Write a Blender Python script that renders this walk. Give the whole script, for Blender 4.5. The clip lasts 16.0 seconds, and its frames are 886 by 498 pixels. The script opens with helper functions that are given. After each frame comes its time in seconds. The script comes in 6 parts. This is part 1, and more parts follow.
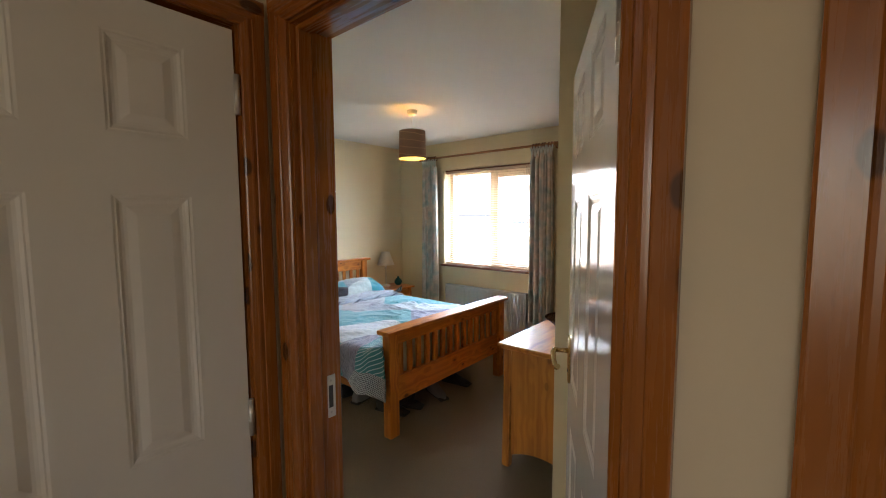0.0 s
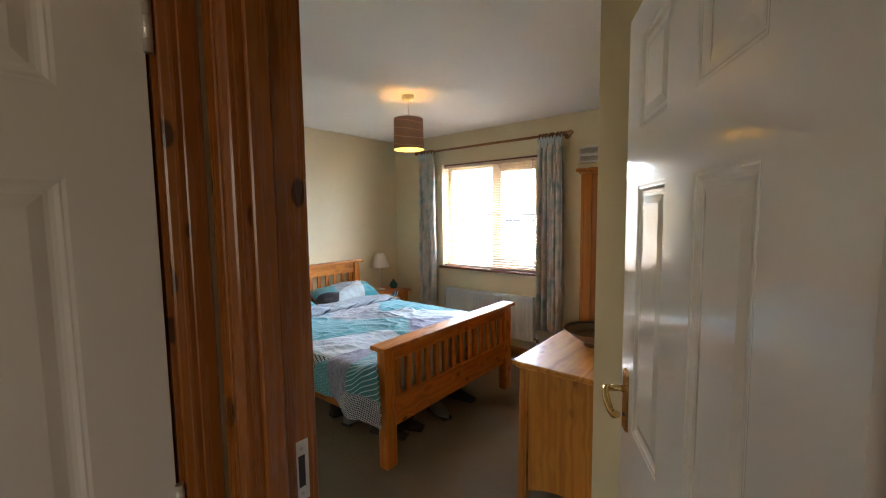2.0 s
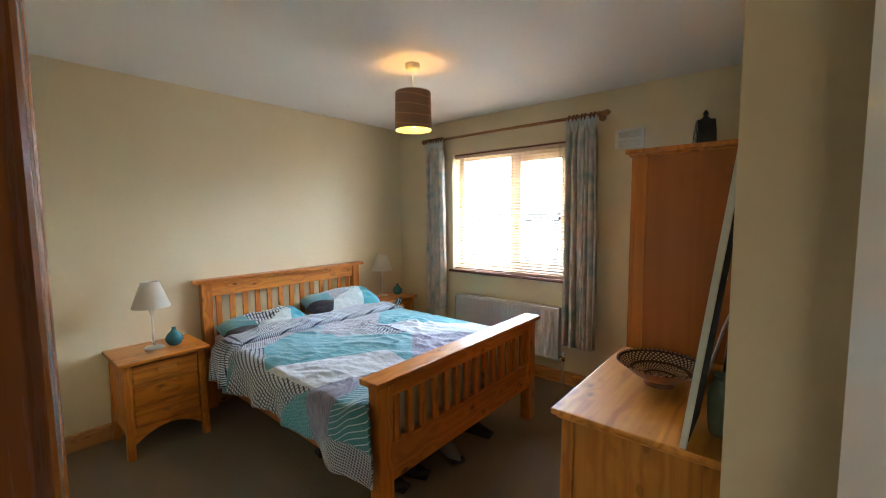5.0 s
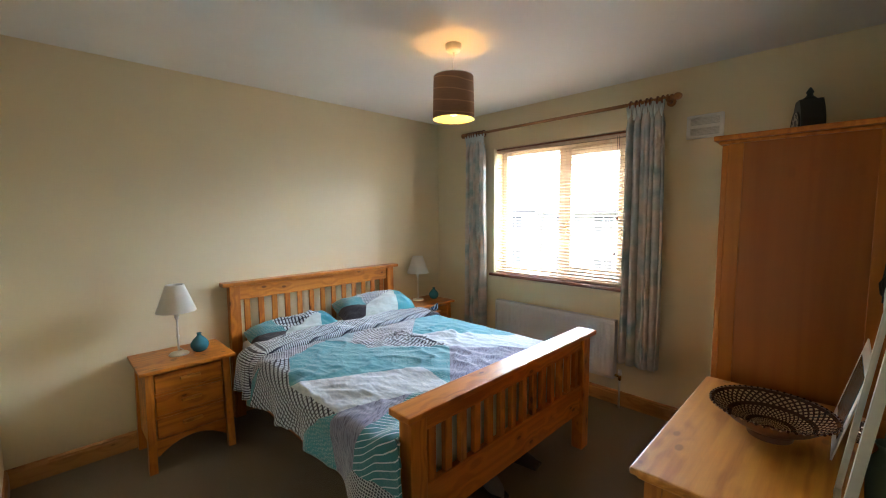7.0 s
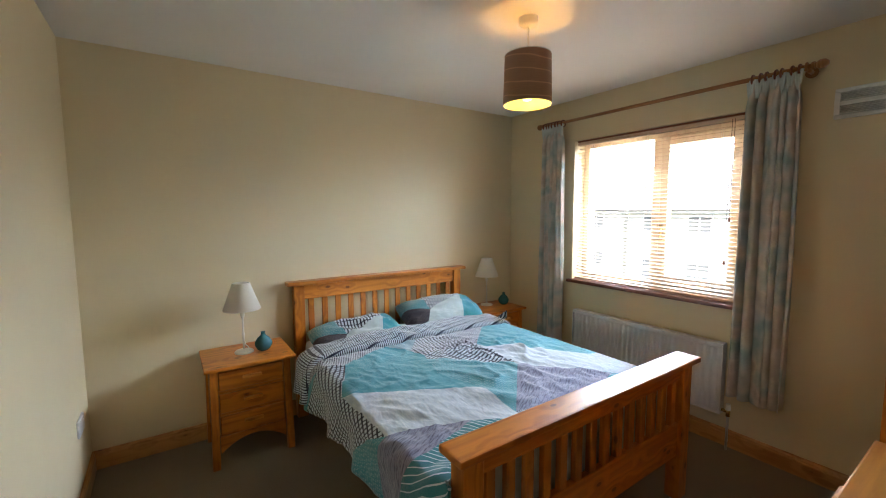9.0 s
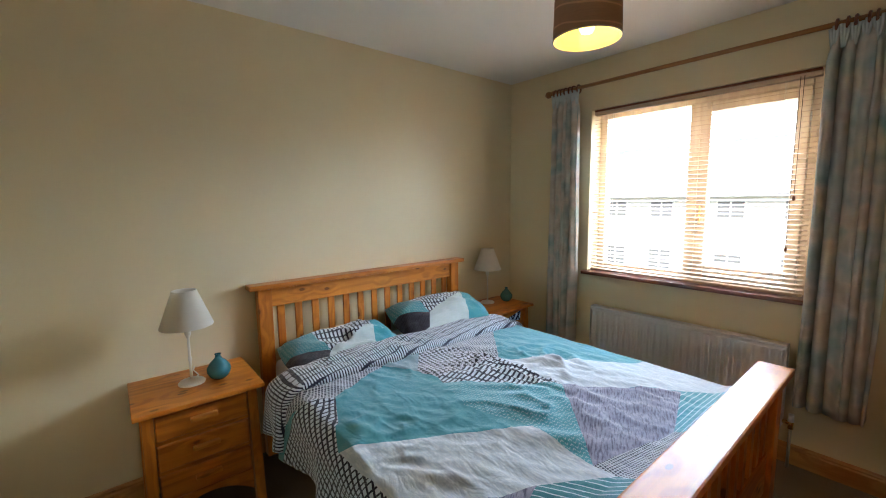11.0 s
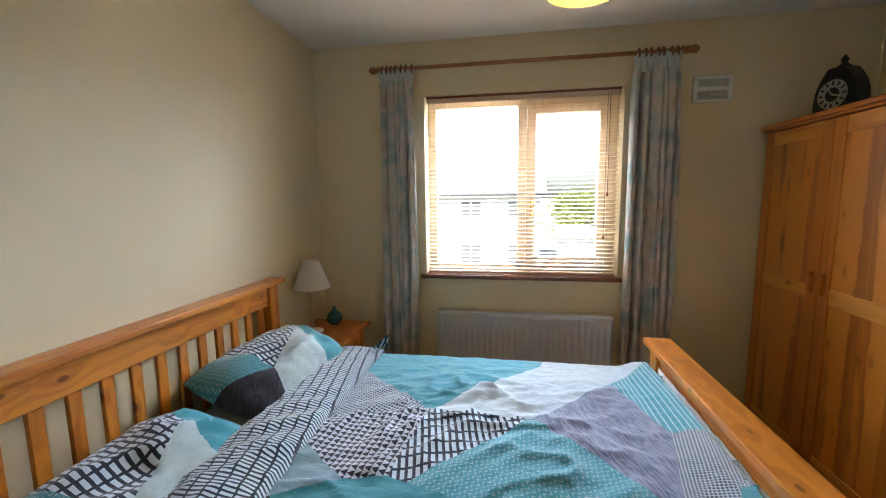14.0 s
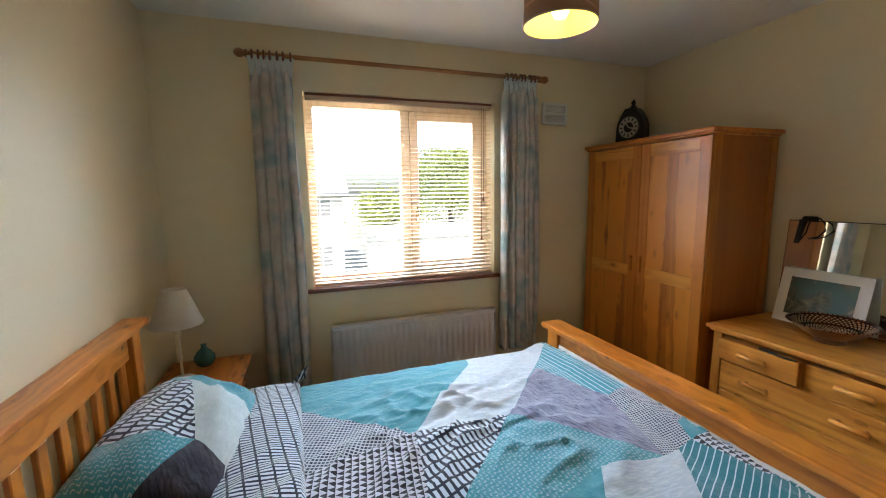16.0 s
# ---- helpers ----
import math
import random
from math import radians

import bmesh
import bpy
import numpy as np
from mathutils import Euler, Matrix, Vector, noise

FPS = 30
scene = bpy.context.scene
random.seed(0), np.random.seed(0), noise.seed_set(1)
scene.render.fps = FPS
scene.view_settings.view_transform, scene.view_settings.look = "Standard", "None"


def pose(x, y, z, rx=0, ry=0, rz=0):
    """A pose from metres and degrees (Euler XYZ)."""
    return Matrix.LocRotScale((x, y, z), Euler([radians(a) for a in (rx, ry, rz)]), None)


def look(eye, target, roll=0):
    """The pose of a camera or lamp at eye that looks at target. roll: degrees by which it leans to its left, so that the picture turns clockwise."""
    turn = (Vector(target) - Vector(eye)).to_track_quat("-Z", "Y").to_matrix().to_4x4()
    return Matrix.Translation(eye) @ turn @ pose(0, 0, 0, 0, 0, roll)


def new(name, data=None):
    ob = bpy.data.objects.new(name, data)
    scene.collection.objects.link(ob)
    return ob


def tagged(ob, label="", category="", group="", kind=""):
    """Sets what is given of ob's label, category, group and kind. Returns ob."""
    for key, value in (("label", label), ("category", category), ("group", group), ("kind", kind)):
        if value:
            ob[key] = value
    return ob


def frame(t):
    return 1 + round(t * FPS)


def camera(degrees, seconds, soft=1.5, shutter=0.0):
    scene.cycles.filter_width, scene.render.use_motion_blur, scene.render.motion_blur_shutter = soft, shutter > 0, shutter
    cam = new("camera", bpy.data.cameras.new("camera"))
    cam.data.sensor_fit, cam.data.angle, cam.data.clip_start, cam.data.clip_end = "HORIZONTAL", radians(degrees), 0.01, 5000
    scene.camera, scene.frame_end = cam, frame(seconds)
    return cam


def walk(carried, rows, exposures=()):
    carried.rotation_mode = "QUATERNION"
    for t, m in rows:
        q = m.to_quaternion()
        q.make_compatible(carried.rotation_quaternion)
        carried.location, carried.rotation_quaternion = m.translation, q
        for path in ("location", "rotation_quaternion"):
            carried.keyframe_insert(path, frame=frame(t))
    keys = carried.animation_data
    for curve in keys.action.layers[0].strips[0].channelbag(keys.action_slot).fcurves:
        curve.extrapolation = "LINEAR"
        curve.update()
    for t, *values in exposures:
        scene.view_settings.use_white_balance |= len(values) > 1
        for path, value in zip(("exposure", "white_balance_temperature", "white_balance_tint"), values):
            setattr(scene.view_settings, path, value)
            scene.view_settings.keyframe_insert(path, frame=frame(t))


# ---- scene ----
cam = camera(95.5, 16.0, soft=1.05)
PATH = [
    (0, (0.425, 0.285, 1.514), (-0.843, 1.824, 1.351), -0.3),
    (0.5, (0.366, 0.333, 1.517), (-0.897, 1.874, 1.35), -0.2),
    (1, (0.286, 0.388, 1.513), (-0.97, 1.935, 1.343), -0.4),
    (1.5, (0.225, 0.433, 1.509), (-1.024, 1.987, 1.342), -0.5),
    (2, (0.159, 0.529, 1.502), (-1.086, 2.085, 1.334), -0.7),
    (2.5, (0.07, 0.643, 1.498), (-1.173, 2.201, 1.331), -0.9),
    (3, (0.014, 0.736, 1.484), (-1.234, 2.291, 1.323), -0.6),
    (3.5, (-0.025, 0.789, 1.474), (-1.279, 2.339, 1.313), -0.5),
    (4, (-0.085, 0.852, 1.47), (-1.351, 2.392, 1.305), -0.5),
    (6.5, (-0.369, 1.101, 1.48), (-1.712, 2.573, 1.303), -0.4),
    (7, (-0.422, 1.161, 1.482), (-1.833, 2.567, 1.306), -0.4),
    (7.5, (-0.462, 1.212, 1.477), (-1.965, 2.521, 1.305), -0.5),
    (8, (-0.49, 1.255, 1.474), (-2.074, 2.464, 1.308), -0.4),
    (8.5, (-0.528, 1.316, 1.488), (-2.159, 2.461, 1.317), -0.3),
    (9, (-0.585, 1.367, 1.491), (-2.23, 2.489, 1.307), -0.2),
    (9.5, (-0.689, 1.449, 1.454), (-2.348, 2.552, 1.276), -0.6),
    (12, (-1.56, 1.485, 1.439), (-2.852, 2.99, 1.18), -0.3),
    (12.5, (-1.716, 1.488, 1.415), (-2.826, 3.134, 1.173), -0.1),
    (13, (-1.888, 1.507, 1.409), (-2.726, 3.306, 1.162), -0.5),
    (13.5, (-2.097, 1.554, 1.419), (-2.686, 3.448, 1.162), -0.8),
    (14, (-2.235, 1.572, 1.428), (-2.573, 3.527, 1.173), -0.7),
    (14.5, (-2.448, 1.55, 1.454), (-2.52, 3.531, 1.189), -0.8),
    (15, (-2.594, 1.549, 1.456), (-2.392, 3.521, 1.191), -0.9),
    (15.5, (-2.749, 1.626, 1.447), (-2.285, 3.554, 1.183), -0.9),
    (16, (-2.863, 1.677, 1.478), (-2.204, 3.546, 1.205), -0.9),
]
EXPOSURES = [(0, 1.36), (3, 1.38), (4, 1.40), (7, 1.27), (9, 1.15), (12.5, 0.95), (16, 1.02)]
walk(cam, [(t, look(eye, target, roll)) for t, eye, target, roll in PATH], EXPOSURES)

# ---- world, sun, lamps ----
world = bpy.data.worlds.new("sky_world")
scene.world = world
world.use_nodes = True
wn = world.node_tree
sky = wn.nodes.new("ShaderNodeTexSky")
sky.sky_type = "NISHITA"
sky.sun_disc = False
sky.sun_elevation, sky.sun_rotation = radians(48), radians(200)
sky.air_density, sky.dust_density = 1.0, 2.5
wn.links.new(sky.outputs[0], wn.nodes["Background"].inputs[0])
wn.nodes["Background"].inputs[1].default_value = 0.15


def lamp(name, kind, m, energy, color, **settings):
    data = bpy.data.lights.new(name, kind)
    data.energy, data.color = energy, color
    for key, value in settings.items():
        if key == "angle":
            data.angle = value
        elif key == "shape":
            data.shape = value
        elif key == "size":
            data.size = value
        elif key == "size_y":
            data.size_y = value
        elif key == "radius":
            data.shadow_soft_size = value
        elif key == "spread":
            data.spread = value
    ob = new(name, data)
    ob.matrix_world = m
    return ob


SUN_FROM = Vector((math.sin(radians(200)) * math.cos(radians(48)), math.cos(radians(200)) * math.cos(radians(48)), math.sin(radians(48))))
lamp("sun", "SUN", look(SUN_FROM * 30, (0, 0, 0)), 4.8, (1.0, 0.95, 0.88), angle=radians(1.0))
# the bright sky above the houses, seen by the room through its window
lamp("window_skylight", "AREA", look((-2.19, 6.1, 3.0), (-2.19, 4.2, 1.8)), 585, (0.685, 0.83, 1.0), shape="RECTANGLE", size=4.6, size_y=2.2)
# unseen fill lamp, added for bounce off paving and houses up through the window
lamp("bounce_fill_light", "AREA", look((-2.19, 6.9, -0.55), (-2.19, 4.2, 1.7)), 130, (1.0, 0.97, 0.92), shape="RECTANGLE", size=5.0, size_y=1.8)
# the bulb of the pendant
lamp("pendant_bulb_light", "POINT", pose(-2.03, 2.86, 2.07), 1.5, (1.0, 0.50, 0.12), radius=0.03)
# fill lamp added for the landing, in an unseen opening behind the viewer
lamp("landing_fill_light", "AREA", look((0.75, -2.46, 1.55), (0.55, 0.0, 1.35)), 3.3, (1.0, 0.875, 0.69), shape="RECTANGLE", size=0.95, size_y=1.15)

# ---- materials ----
class Graph:
    """A short way to write node trees."""

    def __init__(self, name, rough=0.5, metal=0.0, spec=0.5):
        self.mat = bpy.data.materials.new(name)
        self.mat.use_nodes = True
        self.nt = self.mat.node_tree
        self.b = self.nt.nodes["Principled BSDF"]
        self.b.inputs["Roughness"].default_value = rough
        self.b.inputs["Metallic"].default_value = metal
        self.b.inputs["Specular IOR Level"].default_value = spec

    def node(self, kind, ins=(), **props):
        n = self.nt.nodes.new(kind)
        for k, v in props.items():
            if k == "operation":
                n.operation = v
            elif k == "data_type":
                n.data_type = v
            elif k == "blend_type":
                n.blend_type = v
            elif k == "feature":
                n.feature = v
        for k, v in ins:
            self.put(n.inputs[k], v)
        return n

    def put(self, socket, v):
        if isinstance(v, bpy.types.NodeSocket):
            self.nt.links.new(v, socket)
        elif isinstance(v, (tuple, list)) and len(v) == 3 and socket.type == "RGBA":
            socket.default_value = (*v, 1)
        else:
            socket.default_value = v

    def m(self, op, a, b=0.0):
        return self.node("ShaderNodeMath", [(0, a), (1, b)], operation=op).outputs[0]

    def mix(self, f, a, b, blend="MIX"):
        n = self.node("ShaderNodeMix", [(0, f), (6, a), (7, b)], data_type="RGBA", blend_type=blend)
        return n.outputs[2]

    def coords(self, scale=(1, 1, 1), jitter=True, which="Object", turn=(0, 0, 0)):
        v = self.node("ShaderNodeTexCoord").outputs[which]
        if jitter:
            r = self.node("ShaderNodeObjectInfo").outputs["Random"]
            off = self.m("MULTIPLY", r, 37.0)
            v = self.node("ShaderNodeVectorMath", [(0, v), (1, off)], operation="ADD").outputs[0]
        return self.node("ShaderNodeMapping", [("Vector", v), ("Scale", scale), ("Rotation", turn)]).outputs[0]

    def noise(self, v, scale, detail=4.0, rough=0.5, distortion=0.0):
        return self.node("ShaderNodeTexNoise", [("Vector", v), ("Scale", scale), ("Detail", detail), ("Roughness", rough), ("Distortion", distortion)]).outputs[0]

    def ramp(self, f, stops):
        n = self.nt.nodes.new("ShaderNodeValToRGB")
        self.put(n.inputs[0], f)
        e = n.color_ramp.elements
        while len(e) < len(stops):
            e.new(0.5)
        for k, (p, c) in enumerate(stops):
            e[k].position, e[k].color = p, (*c, 1) if len(c) == 3 else (c[0], c[0], c[0], 1)
        return n.outputs[0]

    def bump(self, h, strength=0.2, distance=0.002):
        n = self.node("ShaderNodeBump", [("Height", h), ("Strength", strength), ("Distance", distance)])
        self.nt.links.new(n.outputs[0], self.b.inputs["Normal"])

    def color(self, c):
        self.put(self.b.inputs["Base Color"], c)

    def set(self, name, v):
        self.put(self.b.inputs[name], v)


def tone(c, k):
    return tuple(min(1.0, x * k) for x in c)


def paint(name, col, rough=0.6, grain=220.0, depth=0.0006, mottle=0.05, strength=0.25):
    g = Graph(name, rough)
    v = g.coords()
    big = g.noise(v, 1.7, 3.0)
    fine = g.noise(v, grain, 3.0)
    g.color(g.mix(big, tone(col, 1 - mottle), tone(col, 1 + mottle)))
    g.bump(g.m("ADD", fine, g.m("MULTIPLY", g.noise(v, 25.0, 3.0), 0.7)), strength, depth)
    g.set("Roughness", g.m("ADD", g.m("MULTIPLY", fine, 0.12), rough - 0.06))
    return g.mat


def wood(name, light, dark, axis=2, rough=0.38, knots=1.0, figure=1.0, coat=0.25, soft=0.0, dense=0.0):
    """Varnished pine: grain along axis 0, 1 or 2, with growth lines, fibres and knots."""
    g = Graph(name, rough)
    across, mid, kn = [8.0] * 3, [5.0] * 3, [9.0] * 3
    across[axis], mid[axis], kn[axis] = 0.35, 0.20, 4.6
    v, w, kv = g.coords(across), g.coords(mid), g.coords(kn)
    vor = g.node("ShaderNodeTexVoronoi", [("Vector", kv), ("Scale", 1.35), ("Randomness", 1.0)])
    d = g.m("ADD", vor.outputs["Distance"], g.m("MULTIPLY", g.noise(kv, 2.6, 2.0), 0.12))
    swell = g.noise(w, 1.1, 2.0, 0.45)
    pull = g.ramp(d, [(0.18, (0.22,)), (0.62, (0,))])
    lines = g.m("SINE", g.m("MULTIPLY", g.m("ADD", swell, g.m("MULTIPLY", pull, 0.5 * knots)), 62.0 * figure))
    lines = g.ramp(g.m("ADD", g.m("MULTIPLY", lines, 0.5), 0.5), [(0.10, (0,)), (0.75, (1,))])
    fibre = g.noise(v, 9.0, 6.0, 0.68)
    streak = g.noise(v, 2.2, 3.0, 0.5)
    blot = g.noise(w, 0.7, 3.0)
    f = g.m("ADD", g.m("MULTIPLY", lines, 0.14 + 0.20 * (knots == 0.3)), g.m("ADD", g.m("MULTIPLY", fibre, 0.34), g.m("ADD", g.m("MULTIPLY", streak, 0.30), g.m("MULTIPLY", blot, 0.30))))
    col = g.ramp(f, [(0.36 - soft * 0.6, dark), (0.50, tuple((a + b) / 2 for a, b in zip(light, dark))), (0.66 + soft, light)])
    halo = g.ramp(d, [(0.19 + dense, (1,)), (0.40 + dense, (0,))])
    col = g.mix(g.m("MULTIPLY", halo, 0.45 * knots), col, tone(dark, 0.75))
    spot = g.ramp(d, [(0.185 + dense, (1,)), (0.225 + dense, (0,))])
    col = g.mix(g.m("MULTIPLY", spot, 0.88 * knots), col, tone(dark, 0.22))
    g.color(col)
    g.bump(g.m("ADD", fibre, g.m("MULTIPLY", lines, 0.5)), 0.10, 0.0007)
    g.set("Roughness", g.m("ADD", g.m("MULTIPLY", fibre, 0.16), rough - 0.08))
    g.set("Coat Weight", coat)
    g.set("Coat Roughness", 0.18)
    return g.mat


def plain(name, col, rough=0.5, metal=0.0, mottle=0.08, scale=30.0):
    g = Graph(name, rough, metal)
    v = g.coords()
    n = g.noise(v, scale, 4.0)
    g.color(g.mix(n, tone(col, 1 - mottle), tone(col, 1 + mottle)))
    g.set("Roughness", g.m("ADD", g.m("MULTIPLY", n, 0.14), rough - 0.07))
    g.bump(g.noise(v, scale * 6, 3.0), 0.08, 0.0005)
    return g.mat


wall_paint = paint("cream_wall_paint", (0.735, 0.622, 0.404), 0.62)
landing_paint = paint("pale_magnolia_landing_paint", (0.74, 0.635, 0.475), 0.62)
ceiling_paint = paint("white_ceiling_paint", (0.770, 0.745, 0.705), 0.75, 160.0)
door_gloss = paint("white_gloss_paint", (0.84, 0.82, 0.785), 0.11, 60.0, 0.0003, 0.02, 0.08)
PINE_L, PINE_D = (0.65, 0.225, 0.025), (0.38, 0.100, 0.009)
DARK_L, DARK_D = (0.37, 0.122, 0.018), (0.285, 0.086, 0.010)
pine_x = wood("honey_pine_x", PINE_L, PINE_D, 0, knots=0.8, dense=-0.035)
pine_y = wood("honey_pine_y", PINE_L, PINE_D, 1, knots=0.8, dense=-0.035)
pine_z = wood("honey_pine_z", PINE_L, PINE_D, 2, knots=0.8, dense=-0.035)
pale_x = wood("pale_pine_x", (0.68, 0.300, 0.050), (0.45, 0.160, 0.020), 0, 0.42, 0.42)
# pale_y lightened: window light on the chest's drawer fronts is put into its colour
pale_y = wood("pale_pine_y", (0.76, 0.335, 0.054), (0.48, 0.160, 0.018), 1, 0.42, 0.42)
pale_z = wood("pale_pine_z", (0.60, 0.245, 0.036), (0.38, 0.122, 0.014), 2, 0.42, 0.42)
ward_z = wood("red_orange_pine_z", (0.60, 0.205, 0.022), (0.42, 0.122, 0.011), 2, 0.36, 0.12, 0.7, 0.25, 0.12)
flame_z = wood("flame_figured_pine", (0.68, 0.250, 0.031), (0.31, 0.080, 0.008), 2, 0.34, 0.3, 0.55)
red_z = wood("red_stained_pine_z", DARK_L, DARK_D, 2, 0.27, 1.0, 0.8, 0.35, 0.26, 0.025)
red_x = wood("red_stained_pine_x", DARK_L, DARK_D, 0, 0.27, 1.0, 0.8, 0.35, 0.26, 0.025)
red_y = wood("red_stained_pine_y", DARK_L, DARK_D, 1, 0.27, 1.0, 0.8, 0.35, 0.26, 0.025)
skirt_x = wood("skirting_pine_x", (0.55, 0.27, 0.08), (0.36, 0.14, 0.035), 0, 0.35)
skirt_y = wood("skirting_pine_y", (0.55, 0.27, 0.08), (0.36, 0.14, 0.035), 1, 0.35)
mahogany = wood("dark_sill_wood", (0.24, 0.075, 0.03), (0.12, 0.03, 0.012), 0, 0.3, 0.2)
side_board = wood("orange_plywood_side", (0.44, 0.140, 0.018), (0.34, 0.098, 0.011), 2, 0.45, 0.1, 0.8, 0.15, 0.15)
blind_wood = wood("pale_blind_wood", (0.67, 0.50, 0.36), (0.55, 0.38, 0.25), 0, 0.45, 0.0)
frame_wood = wood("pale_window_frame_wood", (0.76, 0.635, 0.475), (0.66, 0.525, 0.37), 2, 0.4, 0.2)
pole_wood = wood("brown_pine_pole", (0.40, 0.175, 0.055), (0.26, 0.095, 0.025), 0, 0.4, 0.2)
brass = plain("polished_brass", (0.72, 0.53, 0.24), 0.2, 1.0)
steel = plain("satin_steel", (0.55, 0.53, 0.50), 0.35, 1.0)
pale_steel = plain("bright_zinc_plate", (0.72, 0.70, 0.66), 0.32, 0.7)
white_plastic = plain("white_plastic", (0.78, 0.77, 0.74), 0.4)
rad_enamel = plain("white_radiator_enamel", (0.66, 0.66, 0.68), 0.35, 0.0, 0.03)
cream_metal = plain("cream_painted_metal", (0.74, 0.70, 0.62), 0.45)
black_stuff = plain("black_fabric", (0.012, 0.012, 0.014), 0.8)
dark_iron = plain("black_patinated_metal", (0.02, 0.021, 0.02), 0.38, 0.2)
dial_white = plain("aged_ivory_dial", (0.50, 0.47, 0.39), 0.5)
teal_glaze = plain("teal_glaze", (0.035, 0.16, 0.19), 0.14, 0.0, 0.35, 18.0)
shoe_black = plain("black_shoe_leather", (0.012, 0.011, 0.011), 0.45)
shoe_grey = plain("grey_shoe_fabric", (0.20, 0.20, 0.21), 0.8)
rubber = plain("dark_rubber", (0.03, 0.03, 0.03), 0.7)
mattress_white = plain("white_mattress_ticking", (0.66, 0.65, 0.63), 0.85)
mount_white = plain("white_picture_mount", (0.80, 0.80, 0.78), 0.7, 0.0, 0.02)
grey_frame = plain("pale_green_grey_frame", (0.66, 0.68, 0.63), 0.35)
vent_dark = plain("vent_shadow", (0.58, 0.575, 0.56), 0.8)


def carpet_material():
    g = Graph("beige_cut_pile_carpet", 0.95, spec=0.1)
    v = g.coords(jitter=False)
    tuft = g.noise(v, 420.0, 3.0, 0.7)
    blot = g.noise(v, 3.2, 5.0, 0.6)
    c = g.mix(tuft, (0.118, 0.078, 0.042), (0.275, 0.196, 0.116))
    g.color(g.mix(g.ramp(blot, [(0.35, (0,)), (0.70, (1,))]), c, g.mix(0.5, c, (0.205, 0.157, 0.105))))
    g.bump(g.m("ADD", tuft, g.noise(v, 95.0, 3.0)), 0.9, 0.006)
    g.set("Sheen Weight", 0.25)
    return g.mat


carpet = carpet_material()


def glass_material(name, tint=(1, 1, 1)):
    g = Graph(name, 0.0)
    g.color(tint)
    g.set("Transmission Weight", 1.0)
    g.set("IOR", 1.1)
    return g.mat


pane_glass = glass_material("window_glass")
green_glass = plain("pale_green_glaze", (0.34, 0.48, 0.40), 0.25)
clear_glass = glass_material("clear_glass")
mirror_silver = Graph("mirror_silver", 0.015, 1.0).mat
mirror_silver.node_tree.nodes["Principled BSDF"].inputs["Base Color"].default_value = (0.86, 0.88, 0.86, 1)


def shade_material(name, outer, translucent, stripes=False):
    g = Graph(name, 0.8)
    v = g.coords(jitter=False)
    weave = g.noise(v, 300.0, 2.0)
    c = g.mix(weave, tone(outer, 0.85), tone(outer, 1.1))
    if stripes:
        sep = g.node("ShaderNodeSeparateXYZ", [(0, v)]).outputs
        tilt = g.m("ADD", sep[2], g.m("ADD", g.m("MULTIPLY", sep[0], 0.12), g.m("MULTIPLY", g.noise(v, 6.0, 1.0), 0.035)))
        s = g.m("FRACT", g.m("MULTIPLY", tilt, 17.0))
        seam = g.m("LESS_THAN", s, 0.10)
        grain = g.noise(g.node("ShaderNodeMapping", [("Vector", v), ("Scale", (3, 3, 60))]).outputs[0], 6.0, 3.0)
        c = g.mix(g.m("MULTIPLY", grain, 0.7), c, tone(outer, 0.62))
        c = g.mix(g.m("MULTIPLY", seam, 0.55), c, tone(outer, 1.7))
    g.color(c)
    g.bump(weave, 0.2, 0.0006)
    out = g.nt.nodes["Material Output"]
    tr = g.node("ShaderNodeBsdfTranslucent", [("Color", c)])
    mx = g.node("ShaderNodeMixShader", [(0, translucent)])
    g.nt.links.new(g.b.outputs[0], mx.inputs[1])
    g.nt.links.new(tr.outputs[0], mx.inputs[2])
    g.nt.links.new(mx.outputs[0], out.inputs[0])
    return g.mat


shade_cream = shade_material("cream_lampshade_fabric", (0.84, 0.80, 0.72), 0.45)
shade_veneer = shade_material("brown_veneer_shade", (0.45, 0.26, 0.165), 0.16, True)
shade_lining = plain("cream_shade_lining", (0.85, 0.72, 0.36), 0.7)


def bulb_material():
    g = Graph("lit_bulb", 0.3)
    g.set("Emission Color", (1.0, 0.72, 0.20, 1))
    g.set("Emission Strength", 5.0)
    return g.mat


bulb_glow = bulb_material()


# printed cotton of the bedding: each print in cloth metres on the UV map
NAVY, INK, TEAL, CLOUD, MAUVE = (0.010, 0.016, 0.042), (0.013, 0.013, 0.024), (0.046, 0.275, 0.345), (0.45, 0.52, 0.59), (0.255, 0.265, 0.380)


